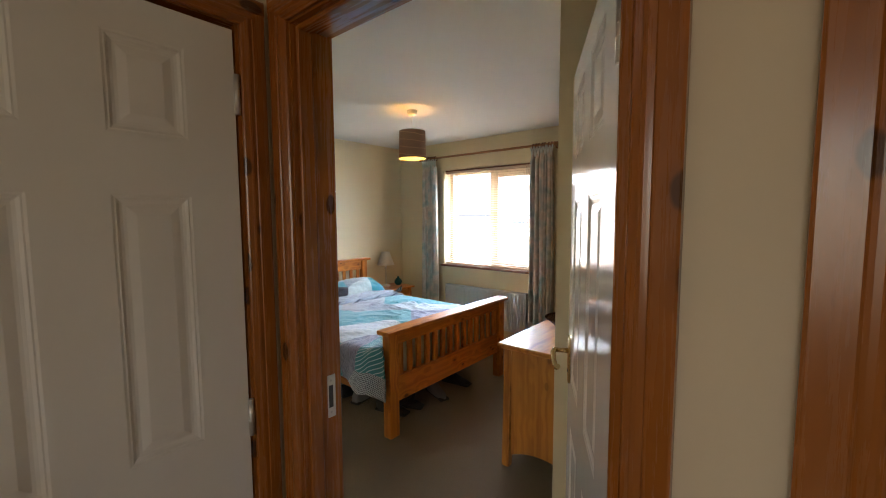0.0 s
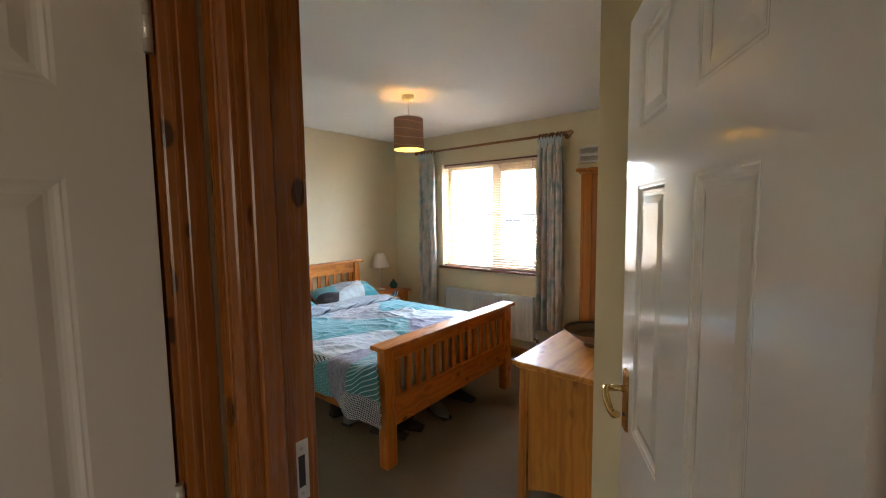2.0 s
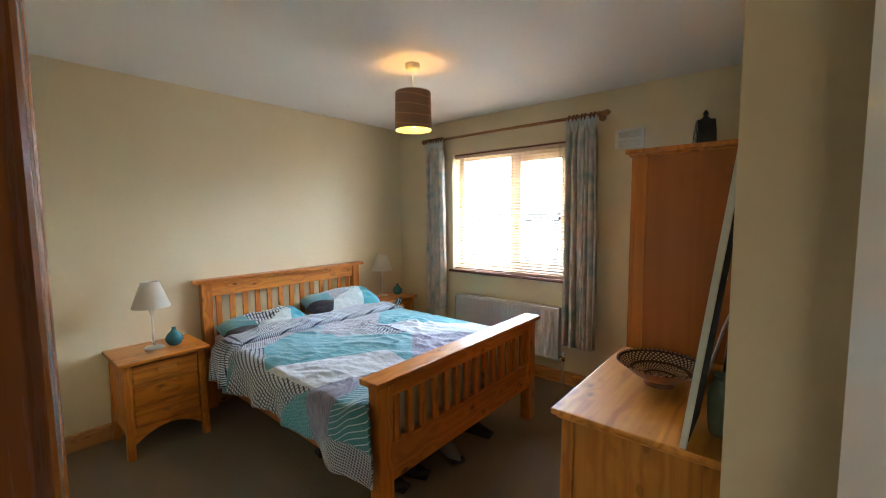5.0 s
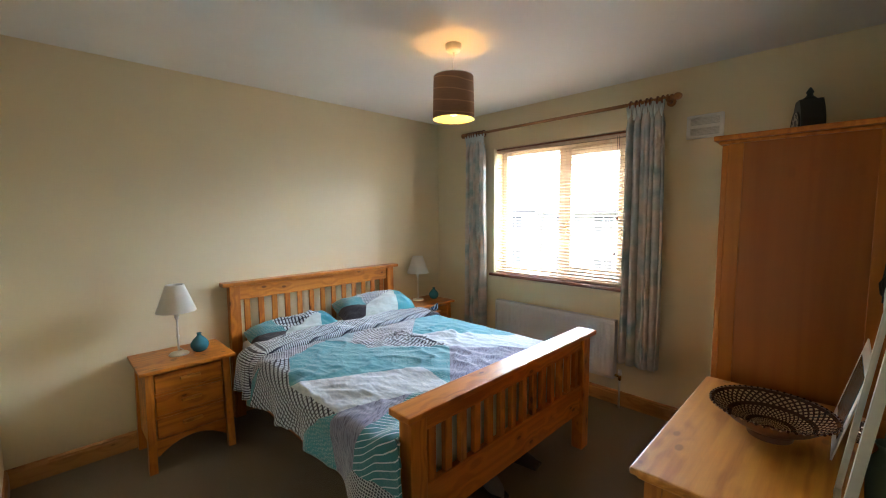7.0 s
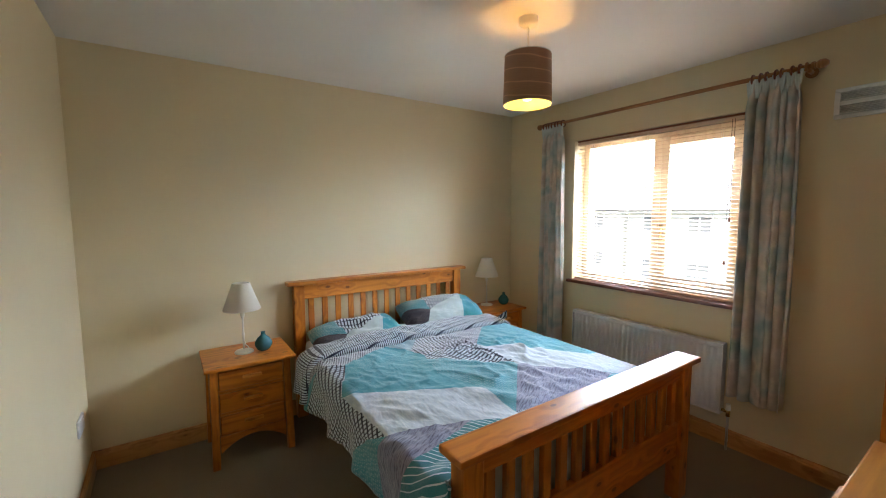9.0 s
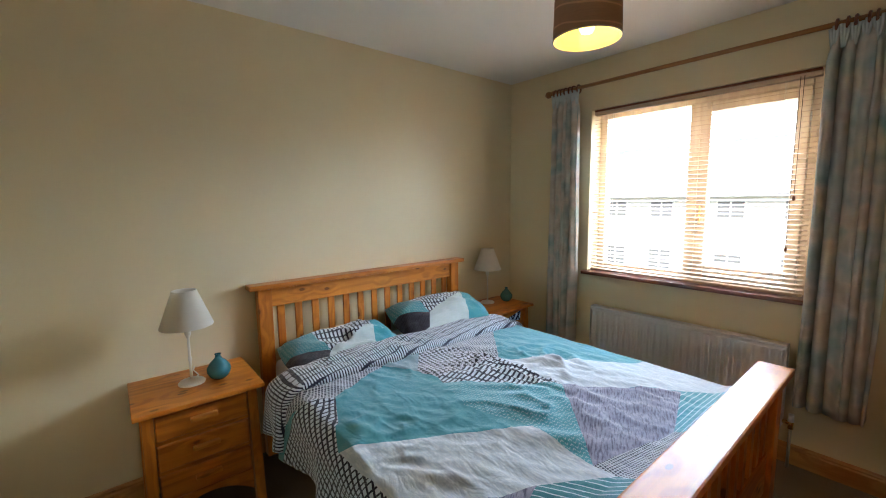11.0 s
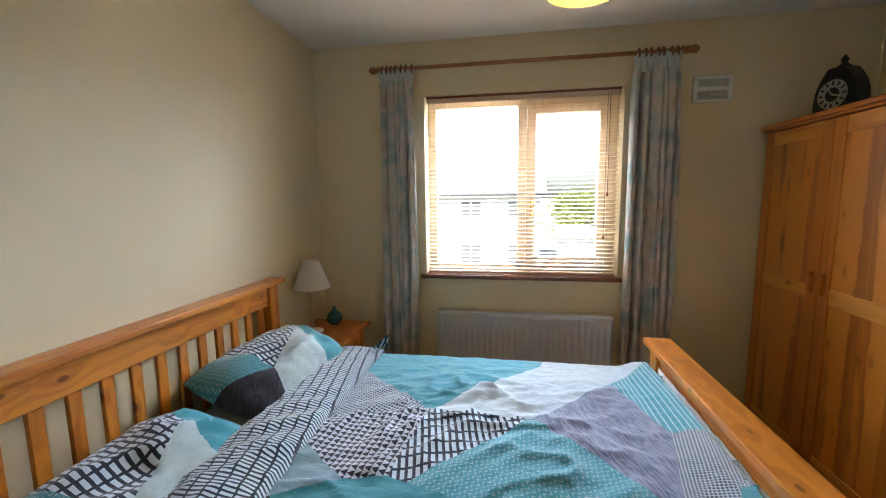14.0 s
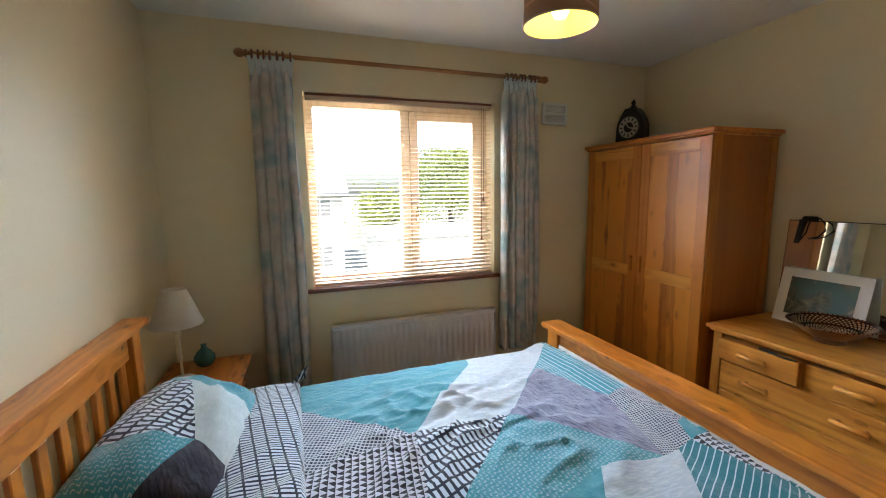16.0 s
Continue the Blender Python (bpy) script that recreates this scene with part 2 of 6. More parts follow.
def print_cloth(name, ground, ink=None, pattern=None, size=0.02, turn=0.0, span=0.5):
    g = Graph(name, 0.88, spec=0.2)
    uv = g.coords((1, 1, 1), False, "UV", (0, 0, radians(turn)))
    wob = g.noise(uv, 18.0, 2.0)
    sep = g.node("ShaderNodeSeparateXYZ", [(0, uv)]).outputs
    u = g.m("ADD", g.m("DIVIDE", sep[0], size), g.m("MULTIPLY", wob, 0.22))
    w = g.m("ADD", g.m("DIVIDE", sep[1], size), g.m("MULTIPLY", wob, 0.22))
    soft = g.noise(uv, 9.0, 4.0)
    col = g.mix(soft, tone(ground, 0.88), tone(ground, 1.12))
    f = None
    if pattern == "bricks":
        row = g.m("FLOOR", w)
        s = g.m("FRACT", g.m("ADD", g.m("MULTIPLY", u, span), g.m("MULTIPLY", row, 0.06)))
        t = g.m("FRACT", w)
        f = g.m("MULTIPLY", g.m("MULTIPLY", g.m("GREATER_THAN", s, 0.08 + 0.26 * span), g.m("GREATER_THAN", t, 0.43)), 1.0)
    elif pattern == "check":
        f = g.m("MULTIPLY", g.m("GREATER_THAN", g.m("FRACT", u), 0.30), g.m("GREATER_THAN", g.m("FRACT", w), 0.36))
    elif pattern == "triangles":
        f = g.m("GREATER_THAN", g.m("FRACT", u), g.m("ABSOLUTE", g.m("SUBTRACT", g.m("MULTIPLY", g.m("FRACT", w), 2.0), 1.0)))
    elif pattern == "stripes":
        f = g.m("LESS_THAN", g.m("FRACT", u), 0.17)
    elif pattern == "lines":
        f = g.m("LESS_THAN", g.m("FRACT", u), 0.5)
    elif pattern == "herringbone":
        zig = g.m("PINGPONG", w, 1.0)
        a = g.m("FRACT", g.m("ADD", g.m("MULTIPLY", u, 0.8), zig))
        gap = g.m("GREATER_THAN", g.m("ABSOLUTE", g.m("SUBTRACT", g.m("FRACT", w), 0.5)), 0.12)
        f = g.m("MULTIPLY", g.m("LESS_THAN", a, 0.26), gap)
    elif pattern == "slub":
        st = g.noise(g.node("ShaderNodeMapping", [("Vector", uv), ("Scale", (1, 6, 1))]).outputs[0], 24.0, 4.0, 0.6)
        f = g.ramp(st, [(0.46, (0,)), (0.62, (0.95,))])
    if f is not None:
        col = g.mix(f, col, ink)
    g.color(col)
    weave = g.noise(uv, 520.0, 2.0)
    tuck = g.noise(g.node("ShaderNodeMapping", [("Vector", uv), ("Scale", (0.6, 1.3, 1)), ("Rotation", (0, 0, 0.5 - radians(turn)))]).outputs[0], 13.0, 5.0, 0.55, 1.4)
    g.bump(g.m("ADD", g.m("MULTIPLY", g.noise(uv, 28.0, 4.0), 1.2), g.m("ADD", g.m("MULTIPLY", weave, 0.35), g.m("MULTIPLY", tuck, 2.4))), 0.55, 0.005)
    g.set("Sheen Weight", 0.4)
    return g.mat


WHITE_INK = (0.58, 0.66, 0.75)
prints = {
    "teal": print_cloth("plain_teal_cotton", TEAL),
    "cloud": print_cloth("pale_grey_cotton", CLOUD, (0.60, 0.64, 0.67), "slub", 0.02),
    "pale": print_cloth("pale_aqua_cotton", (0.46, 0.55, 0.56), (0.50, 0.58, 0.59), "slub", 0.02),
    "mauve": print_cloth("mauve_grey_cotton", MAUVE, (0.085, 0.088, 0.155), "slub", 0.02, 62),
    "plum": print_cloth("charcoal_plum_cotton", (0.042, 0.038, 0.058), (0.020, 0.018, 0.030), "slub", 0.02, 40),
    "stripe": print_cloth("teal_striped_cotton", TEAL, WHITE_INK, "stripes", 0.0195),
    "wavy": print_cloth("teal_wavy_lined_cotton", (0.025, 0.19, 0.235), WHITE_INK, "stripes", 0.0205, 62),
    "check": print_cloth("navy_small_check_cotton", (0.50, 0.53, 0.60), NAVY, "check", 0.0098, 12),
    "pin": print_cloth("navy_pin_check_cotton", (0.48, 0.51, 0.58), NAVY, "check", 0.0135, 24),
    "herring": print_cloth("teal_herringbone_cotton", TEAL, (0.33, 0.48, 0.56), "herringbone", 0.0140, 35),
    "brick": print_cloth("navy_brick_print_cotton", NAVY, WHITE_INK, "bricks", 0.0225, 78),
    "blocks": print_cloth("navy_block_print_cotton", NAVY, WHITE_INK, "check", 0.0225, 24),
    "fold": print_cloth("navy_brick_print_lining", NAVY, WHITE_INK, "bricks", 0.0140, 0, 0.33),
    "tri": print_cloth("ink_triangle_print_cotton", (0.56, 0.57, 0.66), INK, "triangles", 0.0225, 8),
    "sky": print_cloth("blue_grey_cotton", (0.20, 0.31, 0.37)),
}


def curtain_material():
    g = Graph("blue_taupe_mottled_curtain", 0.9, spec=0.15)
    v = g.coords((1, 1, 1), False, "UV")
    soft = g.noise(g.node("ShaderNodeMapping", [("Vector", v), ("Scale", (0.6, 1.0, 1))]).outputs[0], 6.0, 2.0, 0.45)
    band = g.noise(g.node("ShaderNodeMapping", [("Vector", v), ("Scale", (0.5, 1.6, 1)), ("Location", (3.1, 1.7, 0))]).outputs[0], 4.4, 1.5)
    c = g.ramp(g.m("ADD", g.m("MULTIPLY", soft, 0.5), g.m("MULTIPLY", band, 0.5)), [(0.37, (0.38, 0.49, 0.49)), (0.45, (0.56, 0.60, 0.575)), (0.53, (0.74, 0.67, 0.61)), (0.66, (0.61, 0.52, 0.46))])
    weave = g.noise(v, 260.0, 2.0)
    c = g.mix(g.m("MULTIPLY", weave, 0.15), c, tone((0.40, 0.40, 0.40), 1.0))
    g.color(c)
    g.bump(weave, 0.25, 0.001)
    out = g.nt.nodes["Material Output"]
    tr = g.node("ShaderNodeBsdfTranslucent", [("Color", c)])
    mx = g.node("ShaderNodeMixShader", [(0, 0.38)])
    g.nt.links.new(g.b.outputs[0], mx.inputs[1])
    g.nt.links.new(tr.outputs[0], mx.inputs[2])
    g.nt.links.new(mx.outputs[0], out.inputs[0])
    return g.mat


curtain_cloth = curtain_material()
heading_cloth = plain("pale_aqua_curtain_heading", (0.58, 0.64, 0.64), 0.9)


def bowl_material():
    g = Graph("brown_patterned_glaze", 0.12)
    sep = g.node("ShaderNodeSeparateXYZ", [(0, g.coords((1, 1, 1), False))]).outputs
    turn = g.m("MULTIPLY", g.m("ARCTAN2", sep[1], sep[0]), 44.0 / (2 * math.pi))
    out = g.m("MULTIPLY", g.m("SQRT", g.m("ADD", g.m("MULTIPLY", sep[0], sep[0]), g.m("MULTIPLY", sep[1], sep[1]))), 60.0)
    a = g.m("FRACT", g.m("ADD", turn, out))
    b = g.m("FRACT", g.m("SUBTRACT", turn, out))
    dots = g.m("MULTIPLY", g.m("GREATER_THAN", a, 0.42), g.m("GREATER_THAN", b, 0.42))
    ring = g.m("GREATER_THAN", g.m("FRACT", g.m("MULTIPLY", out, 0.33)), 0.26)
    c = g.mix(g.m("MULTIPLY", dots, ring), (0.040, 0.017, 0.010), (0.40, 0.26, 0.14))
    g.color(c)
    g.bump(dots, 0.2, 0.001)
    return g.mat


bowl_glaze = bowl_material()
bowl_clay = plain("red_brown_clay", (0.16, 0.065, 0.032), 0.35)


def print_art_material():
    g = Graph("teal_seascape_print", 0.25)
    v = g.coords(jitter=False)
    a = g.noise(v, 14.0, 8.0, 0.72, 0.6)
    b = g.noise(v, 5.0, 2.0)
    sea = g.mix(b, (0.045, 0.11, 0.145), (0.11, 0.21, 0.245))
    rock = g.ramp(a, [(0.40, (0.05, 0.07, 0.07)), (0.60, (0.16, 0.19, 0.18)), (0.68, (0.42, 0.45, 0.42))])
    g.color(g.mix(g.ramp(g.noise(v, 7.0, 4.0), [(0.44, (0,)), (0.52, (1,))]), sea, rock))
    return g.mat


art_print = print_art_material()

# ---- building helpers ----
def box(bm, x0, x1, y0, y1, z0, z1, bevel=0.0, seg=1):
    """A box in world metres added to bm, with rounded edges if asked."""
    vs = [bm.verts.new(p) for p in ((x0, y0, z0), (x1, y0, z0), (x1, y1, z0), (x0, y1, z0), (x0, y0, z1), (x1, y0, z1), (x1, y1, z1), (x0, y1, z1))]
    fs = [bm.faces.new([vs[i] for i in f]) for f in ((3, 2, 1, 0), (4, 5, 6, 7), (0, 1, 5, 4), (1, 2, 6, 5), (2, 3, 7, 6), (3, 0, 4, 7))]
    if bevel:
        bmesh.ops.bevel(bm, geom=list({e for f in fs for e in f.edges}), offset=bevel, segments=seg, profile=0.6, affect="EDGES")
    return vs


def box_bm(*a, **k):
    bm = bmesh.new()
    box(bm, *a, **k)
    return bm


def lathe(bm, cx, cy, profile, n=32, cap=True, lean=None):
    """A turned body round a vertical axis; profile of (radius, z) from bottom to top. Gives UVs of turn and height."""
    uv = bm.loops.layers.uv.verify()
    rings = []
    for r, z in profile:
        rings.append([bm.verts.new((cx + r * math.cos(2 * math.pi * k / n), cy + r * math.sin(2 * math.pi * k / n), z)) for k in range(n)])
    for j in range(len(rings) - 1):
        for k in range(n):
            f = bm.faces.new((rings[j][k], rings[j][(k + 1) % n], rings[j + 1][(k + 1) % n], rings[j + 1][k]))
            f.smooth = True
            for loop, (a, b) in zip(f.loops, ((k, j), (k + 1, j), (k + 1, j + 1), (k, j + 1))):
                loop[uv].uv = (a / n, b / (len(rings) - 1))
    if cap:
        bm.faces.new(rings[0][::-1])
        bm.faces.new(rings[-1])
    return bm


def rod(bm, a, b, r, n=12, r2=None):
    """A round bar from a to b."""
    a, b = Vector(a), Vector(b)
    q = (b - a).to_track_quat("Z", "Y").to_matrix()
    ends = []
    for p, rr in ((a, r), (b, r if r2 is None else r2)):
        ends.append([bm.verts.new(p + q @ Vector((rr * math.cos(2 * math.pi * k / n), rr * math.sin(2 * math.pi * k / n), 0))) for k in range(n)])
    for k in range(n):
        bm.faces.new((ends[0][k], ends[0][(k + 1) % n], ends[1][(k + 1) % n], ends[1][k])).smooth = True
    bm.faces.new(ends[0][::-1])
    bm.faces.new(ends[1])
    return bm


def tube(bm, pts, r, n=8):
    """A bent round bar through pts."""
    pts = [Vector(p) for p in pts]
    rings = []
    for i, p in enumerate(pts):
        d = (pts[min(i + 1, len(pts) - 1)] - pts[max(i - 1, 0)]).normalized()
        side = d.cross(Vector((0.13, 0.21, 0.97))).normalized()
        up = side.cross(d)
        rings.append([bm.verts.new(p + r * (math.cos(2 * math.pi * k / n) * side + math.sin(2 * math.pi * k / n) * up)) for k in range(n)])
    for a, b in zip(rings, rings[1:]):
        for k in range(n):
            bm.faces.new((a[k], a[(k + 1) % n], b[(k + 1) % n], b[k])).smooth = True
    bm.faces.new(rings[0][::-1])
    bm.faces.new(rings[-1])
    return bm


def torus(bm, c, big, small, axis="X", n=20, k=8):
    pts = []
    for i in range(n):
        t = 2 * math.pi * i / n
        ring = []
        for j in range(k):
            s = 2 * math.pi * j / k
            a, b, w = (big + small * math.cos(s)) * math.cos(t), (big + small * math.cos(s)) * math.sin(t), small * math.sin(s)
            p = {"X": (w, a, b), "Y": (a, w, b), "Z": (a, b, w)}[axis]
            ring.append(bm.verts.new(Vector(c) + Vector(p)))
        pts.append(ring)
    for i in range(n):
        for j in range(k):
            bm.faces.new((pts[i][j], pts[(i + 1) % n][j], pts[(i + 1) % n][(j + 1) % k], pts[i][(j + 1) % k])).smooth = True
    return bm


def mesh_of(name, bm, mats):
    bmesh.ops.recalc_face_normals(bm, faces=bm.faces)
    me = bpy.data.meshes.new(name)
    bm.to_mesh(me)
    bm.free()
    for m in mats if isinstance(mats, (list, tuple)) else [mats]:
        me.materials.append(m)
    return me


def thing(name, at, label, category, group="", kind=""):
    """An Empty at the base of a thing; its parts are given in world metres."""
    ob = new(name)
    ob.empty_display_size = 0.05
    ob.location = at
    ob["base"] = tuple(at)
    return tagged(ob, label, category, group, kind)


def part(name, bm, material, parent, label=""):
    base = Vector(parent["base"])
    bmesh.ops.translate(bm, verts=bm.verts, vec=-base)
    ob = new(name, mesh_of(name, bm, material))
    ob.parent = parent
    ob["base"] = tuple(base)
    return tagged(ob, label)


def solid(name, bm, material, label, category, group="", kind="", at=None):
    """A thing that is one mesh."""
    base = Vector(at) if at else Vector((0, 0, 0))
    bmesh.ops.translate(bm, verts=bm.verts, vec=-base)
    ob = new(name, mesh_of(name, bm, material))
    ob.location = base
    ob["base"] = tuple(base)
    return tagged(ob, label, category, group, kind)


def setting(name, bm, material, label, category):
    return solid(name, bm, material, label, category, kind="structure")


# ---- the large structure ----
XW, XE, YS, YN, H = -3.57, -0.27, 0.97, 4.235, 2.42      # bedroom faces
YH = 0.86                                                # landing side of the door wall
DX0, DX1, DH = -0.542, 0.264, 2.0                          # bedroom doorway
WX0, WX1, WZ0, WZ1 = -2.81, -1.575, 0.905, 2.08          # window opening
NOOK_Y, NOOK_X = 1.87, 0.44
SKEW = 0.040                                             # the door wall runs a little out of square

bm = bmesh.new()
box(bm, XW - 0.3, XE + 0.9, YH, YN + 0.3, -0.2, 0.0)
box(bm, -0.8, 2.4, -2.4, YH, -0.2, 0.0)
setting("floor", bm, carpet, "beige cut-pile carpet with faint wear through the bedroom", "floor")

bm = bmesh.new()
box(bm, XW - 0.3, XE + 1.0, YH, YN + 0.3, H, H + 0.2)
box(bm, -0.8, 2.4, -2.4, YH, H, H + 0.2)
setting("ceiling", bm, ceiling_paint, "plain white painted plaster ceiling of the bedroom", "ceiling")

setting("wall_west", box_bm(XW - 0.25, XW, YH, YN + 0.3, 0, H), wall_paint, "cream painted wall behind the bed", "wall")
bm = bmesh.new()
box(bm, XW, WX0, YN, YN + 0.3, 0, H)
box(bm, WX1, XE + 0.1, YN, YN + 0.3, 0, H)
box(bm, WX0, WX1, YN, YN + 0.3, 0, WZ0 - 0.02)
box(bm, WX0, WX1, YN, YN + 0.3, WZ1, H)
setting("wall_north", bm, wall_paint, "cream painted window wall", "wall")
bm = bmesh.new()
box(bm, XE, XE + 0.1, NOOK_Y, YN, 0, H)
box(bm, XE + 0.1, NOOK_X + 0.1, NOOK_Y, NOOK_Y + 0.1, 0, H)
box(bm, NOOK_X, NOOK_X + 0.1, YS, NOOK_Y, 0, H)
setting("wall_east", bm, wall_paint, "cream painted wall behind the wardrobe, with a corner beside the door", "wall")
bm = bmesh.new()
for v in box(bm, XW, DX0 - 0.03, YH, YS, 0, H):
    if v.co.x < -3.5 and v.co.y > 0.9:
        v.co.y -= SKEW
box(bm, DX1 + 0.03, 0.525, YH, YS, 0, H)
box(bm, DX0 - 0.03, DX1 + 0.03, YH, YS, DH + 0.03, H)
box(bm, 1.36, 2.4, YH, YS, 0, H)
box(bm, 0.525, 1.36, YH, YS, DH + 0.03, H)
south = setting("wall_south", bm, [wall_paint, landing_paint], "cream painted wall with the bedroom doorway", "wall")
for f in south.data.polygons:
    if f.normal.y < -0.5:
        f.material_index = 1
bm = bmesh.new()
box(bm, -0.80, -0.66, -2.4, -0.06, 0, H)
box(bm, -0.80, -0.66, 0.795, YH, 0, H)
box(bm, -0.80, -0.66, 0.075, 0.795, DH + 0.03, H)
setting("wall_landing_west", bm, landing_paint, "cream painted landing wall around a white door", "wall")
# unseen wall; its opening is added to let the landing's fill lamp in
bm = bmesh.new()
box(bm, -0.8, 0.25, -2.5, -2.4, 0, H)
box(bm, 1.25, 2.4, -2.5, -2.4, 0, H)
box(bm, 0.25, 1.25, -2.5, -2.4, 0, 0.95)
box(bm, 0.25, 1.25, -2.5, -2.4, 2.15, H)
setting("wall_landing_south", bm, landing_paint, "plain cream painted landing wall with an opening added for the fill lamp", "wall")
setting("wall_landing_east", box_bm(2.4, 2.5, -2.5, YS, 0, H), landing_paint, "plain cream painted landing wall", "wall")


def moulded(bm, a, b, inward, face, width=0.07, thick=0.018):
    """Architrave board from a to b on a wall; inward: unit vector to its thin edge, face: out of the wall."""
    a, b, w, f = Vector(a), Vector(b), Vector(inward), Vector(face)
    prof = [(0.0, 0.0), (0.0, thick * 0.92), (0.05, thick), (0.50, thick * 0.98), (0.54, thick * 0.86), (0.60, thick * 0.90), (0.68, thick * 0.93), (0.75, thick * 0.88), (0.79, thick * 0.80), (0.95, thick * 0.62), (1.0, thick * 0.45), (1.0, 0.0)]
    rings = [[bm.verts.new(p + w * (s * width) + f * t) for s, t in prof] for p in (a, b)]
    n = len(prof)
    for k in range(n):
        bm.faces.new((rings[0][k], rings[0][(k + 1) % n], rings[1][(k + 1) % n], rings[1][k]))
    bm.faces.new(rings[0][::-1])
    bm.faces.new(rings[1])


def skirting(name, runs, mat):
    bm = bmesh.new()
    for (x0, y0), (x1, y1), (nx, ny) in runs:
        prof = [(0, 0), (0.016, 0), (0.016, 0.082), (0.012, 0.090), (0.013, 0.098), (0.006, 0.108), (0, 0.110)]
        rings = [[bm.verts.new((x + nx * t, y + ny * t, z)) for t, z in prof] for x, y in ((x0, y0), (x1, y1))]
        for k in range(len(prof)):
            j = (k + 1) % len(prof)
            bm.faces.new((rings[0][k], rings[0][j], rings[1][j], rings[1][k]))
        bm.faces.new(rings[0][::-1])
        bm.faces.new(rings[1])
    return setting(name, bm, mat, "varnished pine skirting board along the wall", "skirting")


skirting("baseboard_west", [((XW, YS - SKEW), (XW, YN), (1, 0)), ], skirt_y)
skirting("baseboard_east", [((XE, NOOK_Y), (XE, YN), (-1, 0)), ((NOOK_X, YS), (NOOK_X, NOOK_Y), (-1, 0))], skirt_y)
skirting("baseboard_north", [((XW, YN), (XE, YN), (0, -1))], skirt_x)
skirting("baseboard_south", [((XW, YS - SKEW), (DX0 - 0.09, YS), (0, 1)), ((XE, NOOK_Y), (NOOK_X, NOOK_Y), (0, -1))], skirt_x)

# bedroom doorway: linings, stops and architraves
frame_1 = thing("door_frame_1", (-0.15, 0.915, 0), "red-brown varnished knotty pine door frame of the bedroom", "door frame", kind="structure")
part("jamb", box_bm(DX0 - 0.029, DX0, YH - 0.004, YS + 0.006, 0, DH), red_z, frame_1)
part("jamb", box_bm(DX1, DX1 + 0.029, YH - 0.004, YS + 0.006, 0, DH), red_z, frame_1)
part("head_lining", box_bm(DX0 - 0.029, DX1 + 0.029, YH - 0.004, YS + 0.006, DH, DH + 0.029), red_x, frame_1)
part("door_stop", box_bm(DX0, DX0 + 0.012, YH + 0.01, YH + 0.052, 0, DH - 0.001, bevel=0.003), red_z, frame_1)
part("door_stop", box_bm(DX1 - 0.012, DX1, YH + 0.01, YH + 0.052, 0, DH - 0.001, bevel=0.003), red_z, frame_1)
part("door_stop", box_bm(DX0 + 0.012, DX1 - 0.012, YH + 0.01, YH + 0.052, DH - 0.013, DH, bevel=0.003), red_x, frame_1)
for side, y, f in (("hall", YH - 0.004, -1), ("room", YS + 0.006, 1)):
    bm = bmesh.new()
    moulded(bm, (DX0 - 0.075, y, 0), (DX0 - 0.075, y, DH + 0.075), (1, 0, 0), (0, f, 0))
    part("architrave", bm, red_z, frame_1)
    bm = bmesh.new()
    moulded(bm, (DX1 + 0.074, y, 0), (DX1 + 0.074, y, DH + 0.075), (-1, 0, 0), (0, f, 0), 0.064)
    part("architrave", bm, red_z, frame_1)
    bm = bmesh.new()
    moulded(bm, (DX0 - 0.075, y + f * 0.001, DH + 0.076), (DX1 + 0.074, y + f * 0.001, DH + 0.076), (0, 0, -1), (0, f, 0))
    part("architrave", bm, red_x, frame_1)
bm = box_bm(DX0 - 0.001, DX0 + 0.002, 0.935, 0.961, 0.935, 1.060, bevel=0.0008)
strike = part("strike_plate", bm, pale_steel, frame_1, "pale steel strike plate with a dark latch slot")
part("latch_slot", box_bm(DX0 + 0.002, DX0 + 0.0028, 0.938, 0.952, 0.965, 1.030), rubber, strike)
for z in (0.951, 1.044):
    bm = bmesh.new()
    rod(bm, (DX0 + 0.001, 0.945, z), (DX0 + 0.0032, 0.945, z), 0.0035, 10)
    part("screw", bm, steel, strike)

# neighbouring door in the landing's side wall
frame_2 = thing("door_frame_2", (-0.66, 0.37, 0), "red-brown varnished pine frame of a landing door", "door frame", kind="structure")
part("jamb", box_bm(-0.80, -0.656, 0.770, 0.795, 0, DH), red_z, frame_2)
part("jamb", box_bm(-0.80, -0.656, 0.075, 0.106, 0, DH), red_z, frame_2)
part("head_lining", box_bm(-0.80, -0.656, 0.075, 0.795, DH, DH + 0.029), red_y, frame_2)
bm = bmesh.new()
moulded(bm, (-0.656, 0.840, 0), (-0.656, 0.840, DH + 0.07), (0, -1, 0), (1, 0, 0), 0.062)
part("architrave", bm, red_z, frame_2)
bm = bmesh.new()
moulded(bm, (-0.656, 0.03, 0), (-0.656, 0.03, DH + 0.07), (0, 1, 0), (1, 0, 0))
part("architrave", bm, red_z, frame_2)
bm = bmesh.new()
moulded(bm, (-0.655, 0.03, DH + 0.072), (-0.655, 0.840, DH + 0.072), (0, 0, -1), (1, 0, 0))
part("architrave", bm, red_y, frame_2)

# unseen slabs added behind the closed landing doors to stop light leaking in
setting("wall_cupboard_backs", (lambda b: (box(b, -0.90, -0.801, 0.02, 0.85, 0, H), box(b, 0.50, 1.40, YS + 0.002, YS + 0.08, 0, H), b)[-1])(bmesh.new()), wall_paint, "unseen plain slabs added behind the closed landing doors to block light", "wall")

